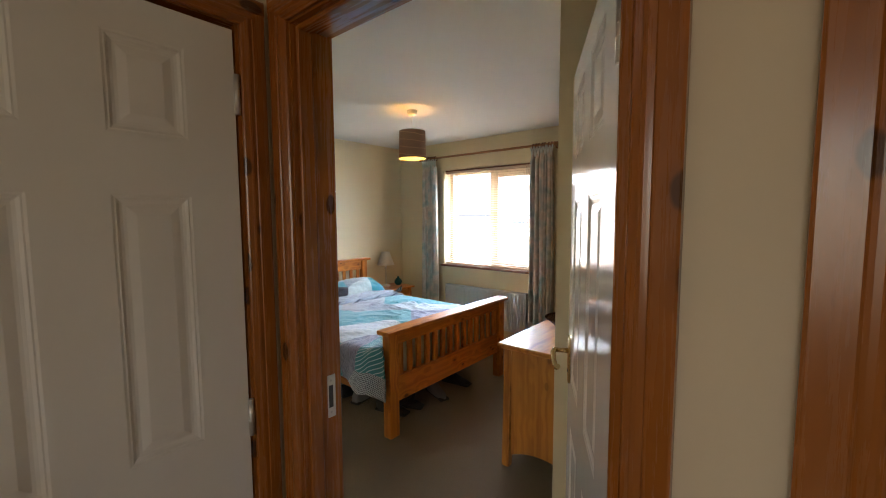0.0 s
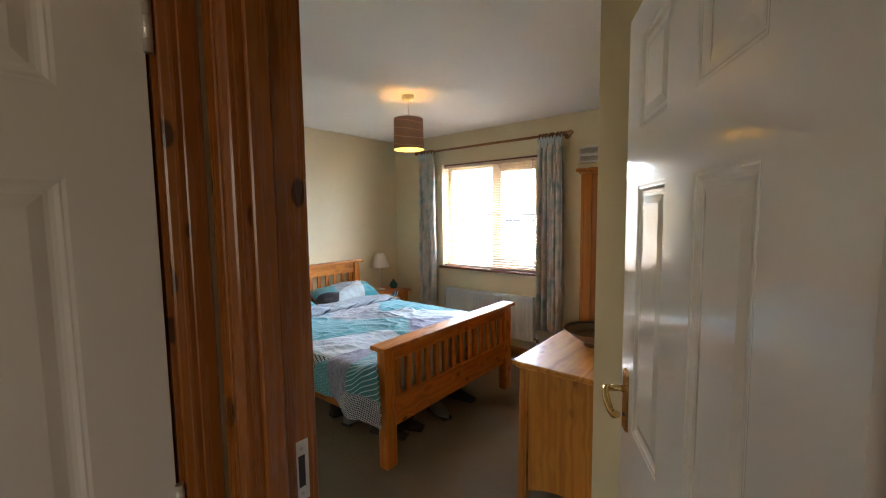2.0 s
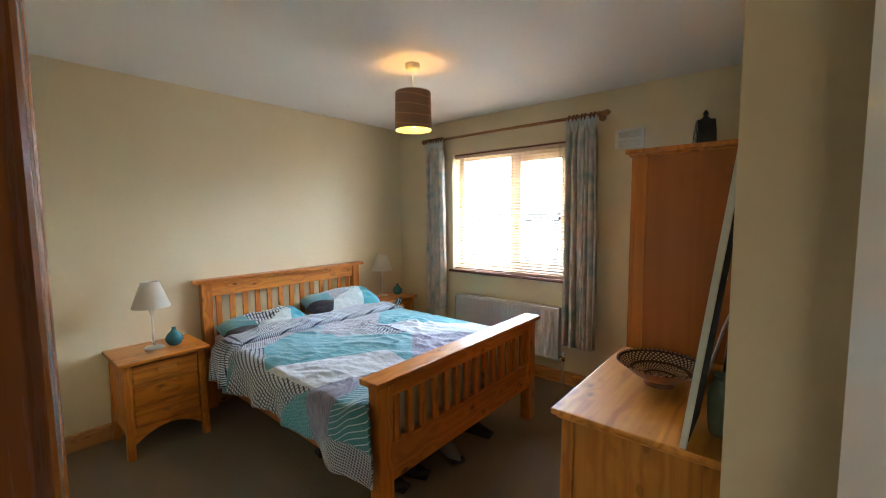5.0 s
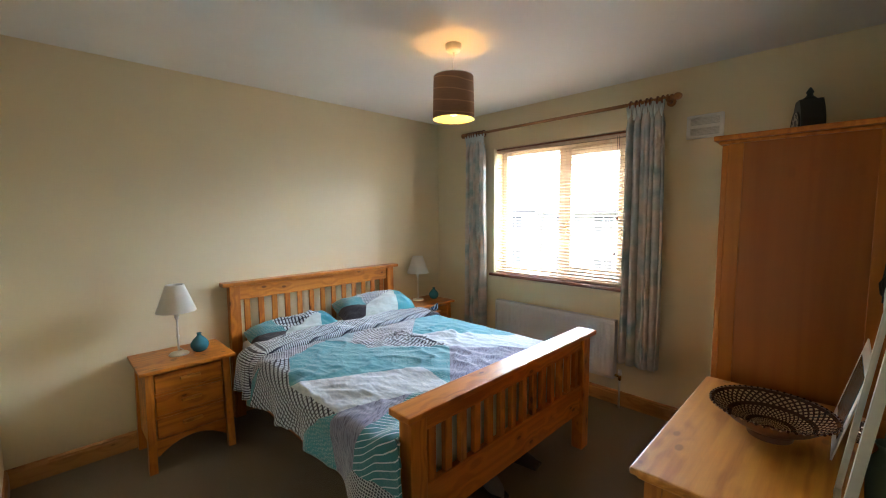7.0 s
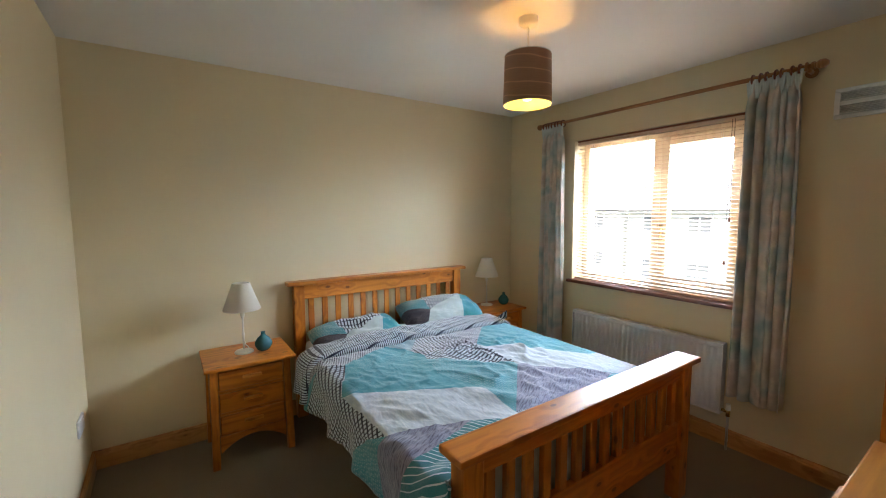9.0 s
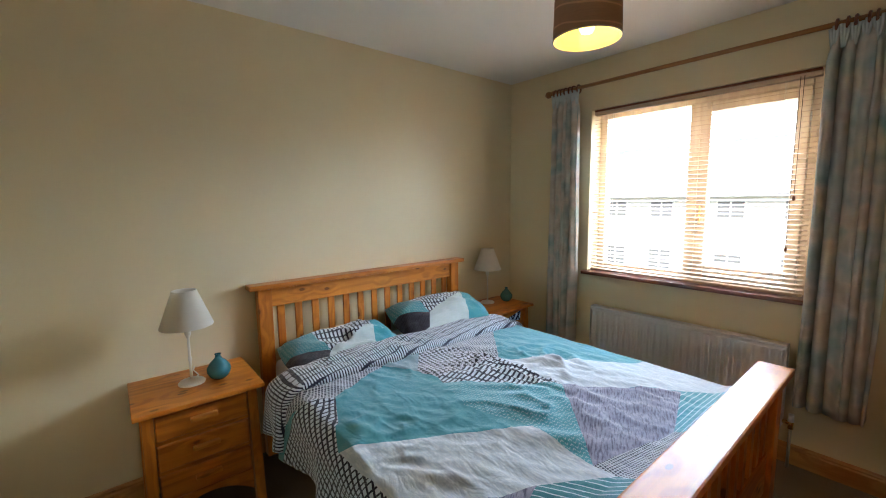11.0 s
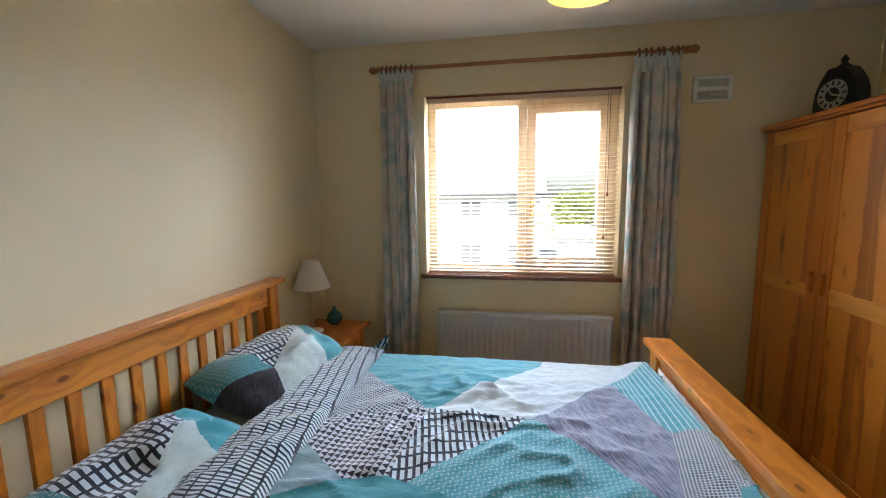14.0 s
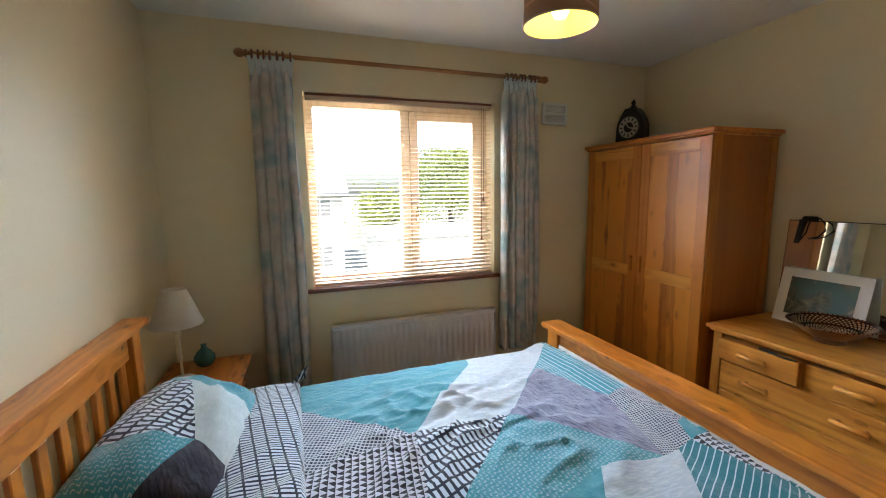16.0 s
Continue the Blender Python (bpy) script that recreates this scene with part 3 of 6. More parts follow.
# next doorway along the landing
frame_3 = thing("door_frame_3", (0.94, YH, 0), "red-brown varnished pine frame of another landing door", "door frame", kind="structure")
part("jamb", box_bm(0.525, 0.55, YH - 0.004, YS, 0, DH), red_z, frame_3)
part("jamb", box_bm(1.33, 1.36, YH - 0.004, YS, 0, DH), red_z, frame_3)
part("head_lining", box_bm(0.525, 1.36, YH - 0.004, YS, DH, DH + 0.029), red_x, frame_3)
for a, b, w in ((0.452, 0, 1), (1.425, 0, -1)):
    bm = bmesh.new()
    moulded(bm, (a, YH - 0.004, 0), (a, YH - 0.004, DH + 0.075), (w, 0, 0), (0, -1, 0), 0.08, 0.022)
    part("architrave", bm, red_z, frame_3)
bm = bmesh.new()
moulded(bm, (0.452, YH - 0.003, DH + 0.077), (1.425, YH - 0.003, DH + 0.077), (0, 0, -1), (0, -1, 0))
part("architrave", bm, red_x, frame_3)


def panel_door(name, hinge, degrees, width, label, flip=False, handles=True, hinges=(0.22, 0.97, 1.80), mid=0.10, hang=0.112):
    """A moulded six-panel door. Local x runs from the hinge to the free edge, y is its thickness; turned about the hinge."""
    t, h = 0.040, 1.985
    ob = thing(name, (0, 0, 0), label, "door", kind="structure")
    bm = bmesh.new()
    box(bm, 0, width, 0.009, t - 0.009, 0.006, h)
    stile, rails = 0.112, ((0.006, 0.215), (0.80, 0.955), (1.565, 1.695), (1.905, h))
    m0 = (hang + width - stile) / 2 - mid / 2
    m1 = m0 + mid
    for f0, f1 in ((0.0, 0.009), (t - 0.009, t)):
        for a, b in ((0, hang), (m0, m1), (width - stile, width)):
            box(bm, a, b, f0, f1, 0.006, h)
        for a, b in rails:
            box(bm, hang, m0, f0, f1, a, b)
            box(bm, m1, width - stile, f0, f1, a, b)
        for x0, x1 in ((hang, m0), (m1, width - stile)):
            for (_, z0), (z1, _) in zip(rails, rails[1:]):
                lo, hi = (f1, f0) if f0 == 0 else (f0, f1)
                rings = []
                for inset, d in ((0.0, 0.98), (0.005, 0.80), (0.008, 0.82), (0.014, 0.46), (0.020, 0.30), (0.026, 0.30), (0.044, 0.78), (0.044, 0.78)):
                    y = lo + (hi - lo) * d
                    rings.append([bm.verts.new(p) for p in ((x0 + inset, y, z0 + inset), (x1 - inset, y, z0 + inset), (x1 - inset, y, z1 - inset), (x0 + inset, y, z1 - inset))])
                for a, b in zip(rings[:-2], rings[1:-1]):
                    for k in range(4):
                        bm.faces.new((a[k], a[(k + 1) % 4], b[(k + 1) % 4], b[k]))
                bm.faces.new(rings[-2])
    leaf = part("leaf", bm, door_gloss, ob)
    if handles:
        for y, s in ((0.0, -1), (t, 1)):
            xh = width - 0.058
            bm = bmesh.new()
            pl = [(-0.019, 0.935), (0.019, 0.935), (0.019, 1.085), (0.012, 1.097), (-0.012, 1.097), (-0.019, 1.085)]
            lo = [bm.verts.new((xh + a, y, b)) for a, b in pl]
            hi = [bm.verts.new((xh + a * 0.86, y + s * 0.007, 1.015 + (b - 1.015) * 0.975)) for a, b in pl]
            for k in range(6):
                bm.faces.new((lo[k], lo[(k + 1) % 6], hi[(k + 1) % 6], hi[k]))
            bm.faces.new(hi)
            bm.faces.new(lo[::-1])
            handle = part("door_handle", bm, brass, ob, "polished brass lever handle on a long plate")
            bm = bmesh.new()
            rod(bm, (xh, y, 1.045), (xh, y + s * 0.046, 1.045), 0.009, 14, 0.0075)
            tube(bm, [(xh + 0.004, y + s * 0.042, 1.044), (xh - 0.004, y + s * 0.054, 1.047), (xh - 0.025, y + s * 0.058, 1.044), (xh - 0.050, y + s * 0.058, 1.030), (xh - 0.075, y + s * 0.054, 1.018), (xh - 0.096, y + s * 0.050, 1.018), (xh - 0.108, y + s * 0.047, 1.026)], 0.0088, 12)
            part("lever", bm, brass, handle)
            bm = bmesh.new()
            rod(bm, (xh, y + s * 0.006, 0.975), (xh, y + s * 0.009, 0.975), 0.0055, 10)
            part("keyhole", bm, rubber, handle)
        part("latch_plate", box_bm(width - 0.001, width + 0.0015, 0.010, 0.030, 0.985, 1.075), brass, ob)
    for z in hinges:
        yk = -0.006 if flip else t + 0.004
        bm = bmesh.new()
        rod(bm, (-0.004, yk, z - 0.05), (-0.004, yk, z + 0.05), 0.0075, 10)
        for q in (-0.03, -0.01, 0.01, 0.03):
            torus(bm, (-0.004, yk, z + q), 0.0075, 0.0008, "Z", 10, 4)
        part("hinge", bm, pale_steel, ob, "pale steel butt hinge")
    ob.matrix_world = pose(*hinge, 0, 0, degrees)
    return ob


# the bedroom door stands open into the room
panel_door("door_1", (0.264, 0.985, 0.0), 117.0, 0.79, "white gloss six-panel bedroom door standing open", mid=0.135, hang=0.165)
panel_door("door_2", (-0.697, 0.764, 0.0), -90.0, 0.655, "closed white painted six-panel landing door", hinges=(0.22, 0.97, 1.826), mid=0.125)
panel_door("door_3", (0.555, YH + 0.01, 0.0), 0.0, 0.77, "closed white painted six-panel landing door", flip=True)

# window: frame, sash, panes and board
win = thing("window_1", ((WX0 + WX1) / 2, YN + 0.12, WZ0), "pale wood casement window with a fixed and an opening light", "window", kind="structure")
FY0, FY1 = YN + 0.13, YN + 0.20
MX0, MX1 = -2.205, -2.115
bm = bmesh.new()
box(bm, WX0, WX0 + 0.055, FY0, FY1, WZ0, WZ1, bevel=0.004)
box(bm, WX1 - 0.055, WX1, FY0, FY1, WZ0, WZ1, bevel=0.004)
part("window_frame", bm, frame_wood, win)
for a, b in ((WZ0, WZ0 + 0.055), (WZ1 - 0.06, WZ1)):
    part("window_rail", box_bm(WX0 + 0.055, WX1 - 0.055, FY0 + 0.002, FY1 - 0.002, a, b, bevel=0.004), frame_wood, win)
part("mullion", box_bm(MX0, MX1 - 0.03, FY0 - 0.002, FY1, WZ0 + 0.055, WZ1 - 0.06, bevel=0.004), frame_wood, win)
sash = part("sash", box_bm(MX1 - 0.028, MX1 + 0.03, FY0 - 0.015, FY1 - 0.02, WZ0 + 0.057, WZ1 - 0.062, bevel=0.004), frame_wood, win)
part("sash_stile", box_bm(WX1 - 0.115, WX1 - 0.057, FY0 - 0.015, FY1 - 0.02, WZ0 + 0.057, WZ1 - 0.062, bevel=0.004), frame_wood, win)
for a, b in ((WZ0 + 0.058, WZ0 + 0.115), (WZ1 - 0.12, WZ1 - 0.063)):
    part("sash_rail", box_bm(MX1 + 0.03, WX1 - 0.115, FY0 - 0.014, FY1 - 0.021, a, b, bevel=0.004), frame_wood, win)
for x0, x1, z0, z1 in ((WX0 + 0.05, MX0 + 0.005, WZ0 + 0.05, WZ1 - 0.055), (MX1 + 0.025, WX1 - 0.11, WZ0 + 0.11, WZ1 - 0.115)):
    pane = part("pane", box_bm(x0, x1, FY0 + 0.03, FY0 + 0.034, z0, z1), pane_glass, win)
    pane.visible_shadow = False
bm = bmesh.new()
tube(bm, [(MX1 + 0.005, FY0 - 0.018, 1.40), (MX1 + 0.005, FY0 - 0.04, 1.40), (MX1 + 0.005, FY0 - 0.045, 1.36), (MX1 + 0.004, FY0 - 0.045, 1.28)], 0.008)
part("window_handle", bm, brass, win, "brass casement handle")
setting("window_sill_1", box_bm(WX0 - 0.035, WX1 + 0.035, YN - 0.035, FY0, WZ0 - 0.022, WZ0 + 0.004, bevel=0.006, seg=2), mahogany, "dark varnished wooden window board", "window sill")

# ---- bed ----
bed = thing("double_bed", (-2.55, 2.81, 0), "honey pine slatted double bed standing against the cream wall", "bed")
BY0, BY1 = 2.075, 3.545            # outer faces of the posts
HX0, HX1 = -3.555, -3.495          # headboard
FX0, FX1 = -1.585, -1.515          # footboard


def slat_end(x0, x1, cap_x0, cap_x1, cap_y0, cap_y1, top, rail_hi, rail_lo, rail_bot, count, post):
    for y in (BY0, BY1 - post):
        part("post", box_bm(x0, x1, y, y + post, 0, top - 0.028, bevel=0.006, seg=2), pine_z, bed)
    part("cap_rail", box_bm(cap_x0, cap_x1, cap_y0, cap_y1, top - 0.028, top, bevel=0.007, seg=2), pine_y, bed)
    xm0, xm1 = x0 + 0.018, x1 - 0.018
    part("rail", box_bm(xm0, xm1, BY0 + post, BY1 - post, rail_hi, top - 0.028, bevel=0.003), pine_y, bed)
    part("rail", box_bm(xm0, xm1, BY0 + post, BY1 - post, rail_bot, rail_lo, bevel=0.003), pine_y, bed)
    width = 0.042
    span = (BY1 - post) - (BY0 + post)
    for k in range(count):
        y = BY0 + post + span * (k + 0.5) / count
        part("slat", box_bm(xm0 + 0.004, xm1 - 0.004, y - width / 2, y + width / 2, rail_lo, rail_hi, bevel=0.003), pine_z, bed)


slat_end(HX0, HX1, -3.565, -3.475, 2.030, 3.590, 1.000, 0.865, 0.45, 0.28, 13, 0.075)
slat_end(FX0, FX1, -1.610, -1.488, 2.045, 3.575, 0.750, 0.640, 0.415, 0.235, 14, 0.085)
for y in (BY0 + 0.02, BY1 - 0.045):
    part("side_rail", box_bm(HX1, FX0, y, y + 0.025, 0.24, 0.40, bevel=0.003), pine_x, bed)
for k in range(12):
    x = HX1 + 0.12 + k * 0.155
    part("base_slat", box_bm(x, x + 0.07, BY0 + 0.05, BY1 - 0.05, 0.335, 0.352), pale_y, bed)

bm = bmesh.new()
box(bm, HX1 + 0.01, FX0 - 0.012, BY0 + 0.055, BY1 - 0.055, 0.355, 0.575, bevel=0.05, seg=4)
for f in bm.faces:
    f.smooth = True
solid("mattress", bm, mattress_white, "white mattress lying on the pine bed", "mattress", at=(-2.55, 2.81, 0.355))

# duvet: patches cut out of one sheet, laid over the mattress
PATCHES = [
    ("teal", [(-1.63, 2.67), (-1.56, 2.69), (-1.56, 2.59), (-1.665, 2.585)]),
    ("tri", [(-1.665, 2.585), (-1.56, 2.59), (-1.56, 2.36), (-1.61, 2.38)]),
    ("brick", [(-2.53, 2.95), (-2.16, 2.945), (-2.52, 2.57), (-2.58, 2.59)]),
    ("tri", [(-2.93, 2.89), (-2.53, 2.95), (-2.58, 2.59), (-2.71, 2.57), (-2.93, 2.74)]),
    ("pin", [(-2.93, 3.33), (-2.53, 2.95), (-2.93, 2.89)]),
    ("teal", [(-2.92, 3.9), (-2.02, 3.9), (-2.09, 3.50), (-2.53, 2.95), (-2.93, 3.33)]),
    ("cloud", [(-2.02, 3.9), (-1.56, 3.9), (-1.62, 3.53), (-2.12, 2.98), (-2.16, 2.945), (-2.53, 2.95), (-2.09, 3.50)]),
    ("stripe", [(-1.56, 3.9), (-1.30, 3.9), (-1.30, 2.95), (-1.70, 2.94), (-1.81, 3.31), (-1.62, 3.53)]),
    ("mauve", [(-1.81, 3.31), (-1.70, 2.94), (-1.795, 2.575), (-2.16, 2.945)]),
    ("check", [(-1.70, 2.94), (-1.30, 2.95), (-1.30, 2.55), (-1.56, 2.59), (-1.72, 2.585), (-1.795, 2.575)]),
    ("herring", [(-2.16, 2.945), (-1.795, 2.575), (-2.04, 2.585), (-2.30, 2.50), (-2.52, 2.57)]),
    ("cloud", [(-2.04, 2.585), (-1.795, 2.575), (-1.72, 2.585), (-1.86, 2.38), (-1.99, 2.06), (-2.43, 2.035)]),
    ("wavy", [(-1.72, 2.585), (-1.56, 2.59), (-1.30, 2.55), (-1.30, 1.93), (-1.79, 1.93), (-1.79, 2.126), (-1.86, 2.38)]),
    ("check", [(-1.30, 1.93), (-1.79, 1.93), (-1.90, 1.80), (-1.90, 1.50), (-1.30, 1.50)]),
    ("mauve", [(-1.86, 2.38), (-1.79, 2.126), (-1.79, 1.93), (-1.90, 1.80), (-1.93, 1.75), (-1.99, 2.06)]),
    ("herring", [(-1.93, 1.75), (-1.90, 1.50), (-2.20, 1.50), (-2.20, 1.88), (-1.99, 2.06)]),
    ("blocks", [(-2.43, 2.035), (-1.99, 2.06), (-2.20, 1.88), (-2.20, 1.50), (-3.0, 1.50), (-2.80, 2.03), (-2.74, 2.16)]),
    ("pin", [(-2.93, 2.54), (-2.88, 2.48), (-2.74, 2.16), (-2.80, 2.03), (-2.93, 1.90)]),
    ("sky", [(-2.93, 2.74), (-2.71, 2.57), (-2.88, 2.48), (-2.93, 2.54)]),
    ("teal", [(-2.71, 2.57), (-2.58, 2.59), (-2.52, 2.57), (-2.30, 2.50), (-2.04, 2.585), (-2.41, 2.03), (-2.74, 2.16), (-2.88, 2.48)]),
]
PRINT_ORDER = list(prints)


def inside(p, poly):
    hit = False
    for (x0, y0), (x1, y1) in zip(poly, poly[1:] + poly[:1]):
        if (y0 > p[1]) != (y1 > p[1]) and p[0] < (x1 - x0) * (p[1] - y0) / (y1 - y0) + x0:
            hit = not hit
    return hit


def cloth_sheet(x0, x1, y0, y1, cell, patches):
    """A flat sheet cut along the seams of its patches, with a print for each face and cloth metres as UVs."""
    bm = bmesh.new()
    nx, ny = int((x1 - x0) / cell), int((y1 - y0) / cell)
    grid = [[bm.verts.new((x0 + (x1 - x0) * i / nx, y0 + (y1 - y0) * j / ny, 0)) for j in range(ny + 1)] for i in range(nx + 1)]
    for i in range(nx):
        for j in range(ny):
            bm.faces.new((grid[i][j], grid[i + 1][j], grid[i + 1][j + 1], grid[i][j + 1]))
    seams = {tuple(sorted((a, b))) for _, poly in patches for a, b in zip(poly, poly[1:] + poly[:1])}
    for a, b in sorted(seams):
        a, b = Vector((*a, 0)), Vector((*b, 0))
        d = (b - a).normalized()
        normal = Vector((-d.y, d.x, 0))
        near = []
        for f in bm.faces:
            c = f.calc_center_median() - a
            if abs(c.dot(normal)) < cell * 1.2 and -cell < c.dot(d) < (b - a).length + cell:
                near.append(f)
        geom = list({*near, *(e for f in near for e in f.edges), *(v for f in near for v in f.verts)})
        bmesh.ops.bisect_plane(bm, geom=geom, dist=1e-5, plane_co=a, plane_no=normal)
    uv = bm.loops.layers.uv.verify()
    for f in bm.faces:
        c = f.calc_center_median()
        kind = next((k for k, poly in patches if inside(c, poly)), "teal")
        f.material_index = PRINT_ORDER.index(kind)
        f.smooth = True
        for loop in f.loops:
            loop[uv].uv = loop.vert.co.xy
    return bm


def crease(x, y, seed=0.0):
    """Folds of slept-on cotton: broad swells and sharper ridges."""
    big = noise.noise((x * 2.6 + seed, y * 2.6, 0.3))
    p = Vector((x * 5.5 + y * 2.0 + seed, y * 8.0 - x * 3.0, 1.7))
    warp = 0.6 * noise.noise((x * 3.1, y * 3.1 + seed, 5.5))
    ridge = 1 - abs(noise.noise(p + Vector((warp, warp, 0)))) * 2
    # long soft pleats that fan out from the head, and short tucks across them
    q = Vector((x * 5.0 + 3.1 + seed + warp, y * 15 - x * 7 + warp * 2, 4.2))
    fine = 0.5 + 0.5 * noise.noise(q)
    mask = 0.5 + 0.5 * noise.noise((x * 1.9 + 7, y * 1.9 + seed, 2.2))
    third = 1 - abs(noise.noise(Vector((x * 13 - y * 6 + warp, y * 6 + x * 4 + seed, 8.8)))) * 2
    # sharp short tucks pulled across the cover
    pull = Vector((x * 9 + y * 5 + seed, y * 24 - x * 11 + warp * 3, 12.4))
    tuck = max(0.0, 1 - abs(noise.noise(pull)) * 2.6) ** 2 * max(0.0, noise.noise((x * 3.3 + 2, y * 3.3 + seed, 6.1)) + 0.25)
    calm = min(1.0, max(0.15, (-1.66 - x) / 0.25)) * min(1.0, max(0.15, (3.50 - y) / 0.30)) if seed == 0 else 1.0
    return 0.016 * big * calm + calm * (0.017 * max(ridge, 0) ** 2.5 + 0.030 * fine ** 2 + 0.003 * max(third, 0) ** 2 + 0.017 * tuck) * (0.25 + 1.5 * mask ** 2)


EDGE0, EDGE1, TOP = 2.085, 3.535, 0.598


def drape(x, y, extra=0.0):
    """Where a point of the flat cloth comes to lie over the bed."""
    z = TOP + extra + crease(x, y)
    # a soft dome over the sleeper's side of the bed
    z += 0.035 * max(0.0, 1 - ((y - 2.8) / 0.75) ** 2) * (0.6 + 0.4 * math.sin(x * 2.1))
    yy = y
    r = 0.075
    limit = -1.592
    for edge, s in ((EDGE0, -1), (EDGE1, 1)):
        over = (y - edge) * s
        if over > 0:
            a = min(over / r, math.pi / 2)
            yy = edge + s * r * math.sin(a)
            down = r * (1 - math.cos(a)) + max(0.0, over - r * math.pi / 2)
            hang = max(0.0, over - r * math.pi / 2)
            yy += s * (0.012 + 0.022 * math.sin(x * 17 + 2 * noise.noise((x * 4, 0, 0))) * min(1, hang * 6) + 0.05 * hang)
            z -= down
            # beside the foot post the cloth spills outwards
            x += 0.085 * min(1.0, over / 0.08) * min(1.0, max(0.0, (x + 1.90) / 0.30)) ** 2 if s < 0 else 0.0
            limit = -1.592 + (0.095 * min(1.0, over / 0.08) if s < 0 else 0.0)
    if x > -1.72:
        z += 0.030 * min(1.0, (x + 1.72) / 0.08)
    return Vector((min(x, limit), yy, z))


bm = cloth_sheet(-2.925, -1.575, 1.815, 3.70, 0.011, PATCHES)
for v in bm.verts:
    x, y = v.co.x, v.co.y
    # the near side hangs lower towards the foot
    if y < EDGE0:
        y = EDGE0 - (EDGE0 - y) * (1.0 + 0.36 * max(0.0, (x + 2.35) / 0.7) ** 1.5 if x > -2.35 else 1.0 + 0.25 * (-2.35 - x))
    v.co = drape(x, y)
bmesh.ops.recalc_face_normals(bm, faces=bm.faces)
duvet = thing("duvet", (-2.3, 2.81, 0.6), "rumpled teal, grey and navy patchwork print duvet spread over the bed", "duvet")
cover = part("cover", bm, [prints[k] for k in PRINT_ORDER], duvet)
mod = cover.modifiers.new("thickness", "SOLIDIFY")
mod.thickness, mod.offset = 0.012, -1

# its pale underside bunched behind the slats of the foot
bm = bmesh.new()
rows = []
for j in range(121):
    y = 2.17 + 1.28 * j / 120
    row = []
    for i in range(9):
        a = i / 8
        x = -1.576 + 0.005 * math.sin(y * 46 + 3 * noise.noise((y * 5, 0, a))) * (0.4 + a) + 0.005 * noise.noise((y * 22, a * 3, 1))
        row.append(bm.verts.new((x, y, 0.652 - (0.232 + 0.014 * noise.noise((y * 14, 4, 0))) * a)))
    rows.append(row)
for a, b in zip(rows, rows[1:]):
    for i in range(8):
        bm.faces.new((a[i], a[i + 1], b[i + 1], b[i])).smooth = True
tail = part("foot_tail", bm, mattress_white, duvet, "white cotton underside bunched against the slats")
mod = tail.modifiers.new("thickness", "SOLIDIFY")
mod.thickness = 0.004

# the turned-down band at its head
bm = bmesh.new()
uv = bm.loops.layers.uv.verify()
BX0, BX1 = -3.165, -2.895
rows = []
NB, MB = 22, 84
for j in range(MB + 1):
    y = 1.80 + (3.68 - 1.80) * j / MB
    row = []
    for i in range(NB + 1):
        a = i / NB
        x = BX0 + (BX1 - BX0) * a - 0.02 * (y - 2.8)
        p = drape(x, y, 0.014)
        roll = math.sin(math.pi * a) ** 0.55
        lift = 0.034 * roll - 0.018 * (a < 0.06) - 0.014 * (a > 0.96)
        if y < EDGE0 or y > EDGE1:
            p.y += (-1 if y < EDGE0 else 1) * lift * 0.9
            p.z += 0.004
        else:
            p.z += lift
        row.append((bm.verts.new(p), (x, y)))
    rows.append(row)
for a, b in zip(rows, rows[1:]):
    for i in range(NB):
        q = (a[i], a[i + 1], b[i + 1], b[i])
        f = bm.faces.new([v for v, _ in q])
        f.smooth = True
        for loop, (_, c) in zip(f.loops, q):
            loop[uv].uv = (c[0] * 1.0, c[1])
# its far corner stands up in a point
tip = [bm.verts.new(q) for q in ((-2.945, 3.50, 0.655), (-2.885, 3.545, 0.645), (-2.868, 3.530, 0.720), (-2.925, 3.56, 0.640))]
for q in ((0, 1, 2), (0, 2, 3), (1, 3, 2)):
    f = bm.faces.new([tip[k] for k in q])
    for loop in f.loops:
        loop[uv].uv = loop.vert.co.xy
band = part("turned_down_band", bm, prints["fold"], duvet, "navy and white brick print band")
mod = band.modifiers.new("thickness", "SOLIDIFY")
mod.thickness, mod.offset = 0.012, -1


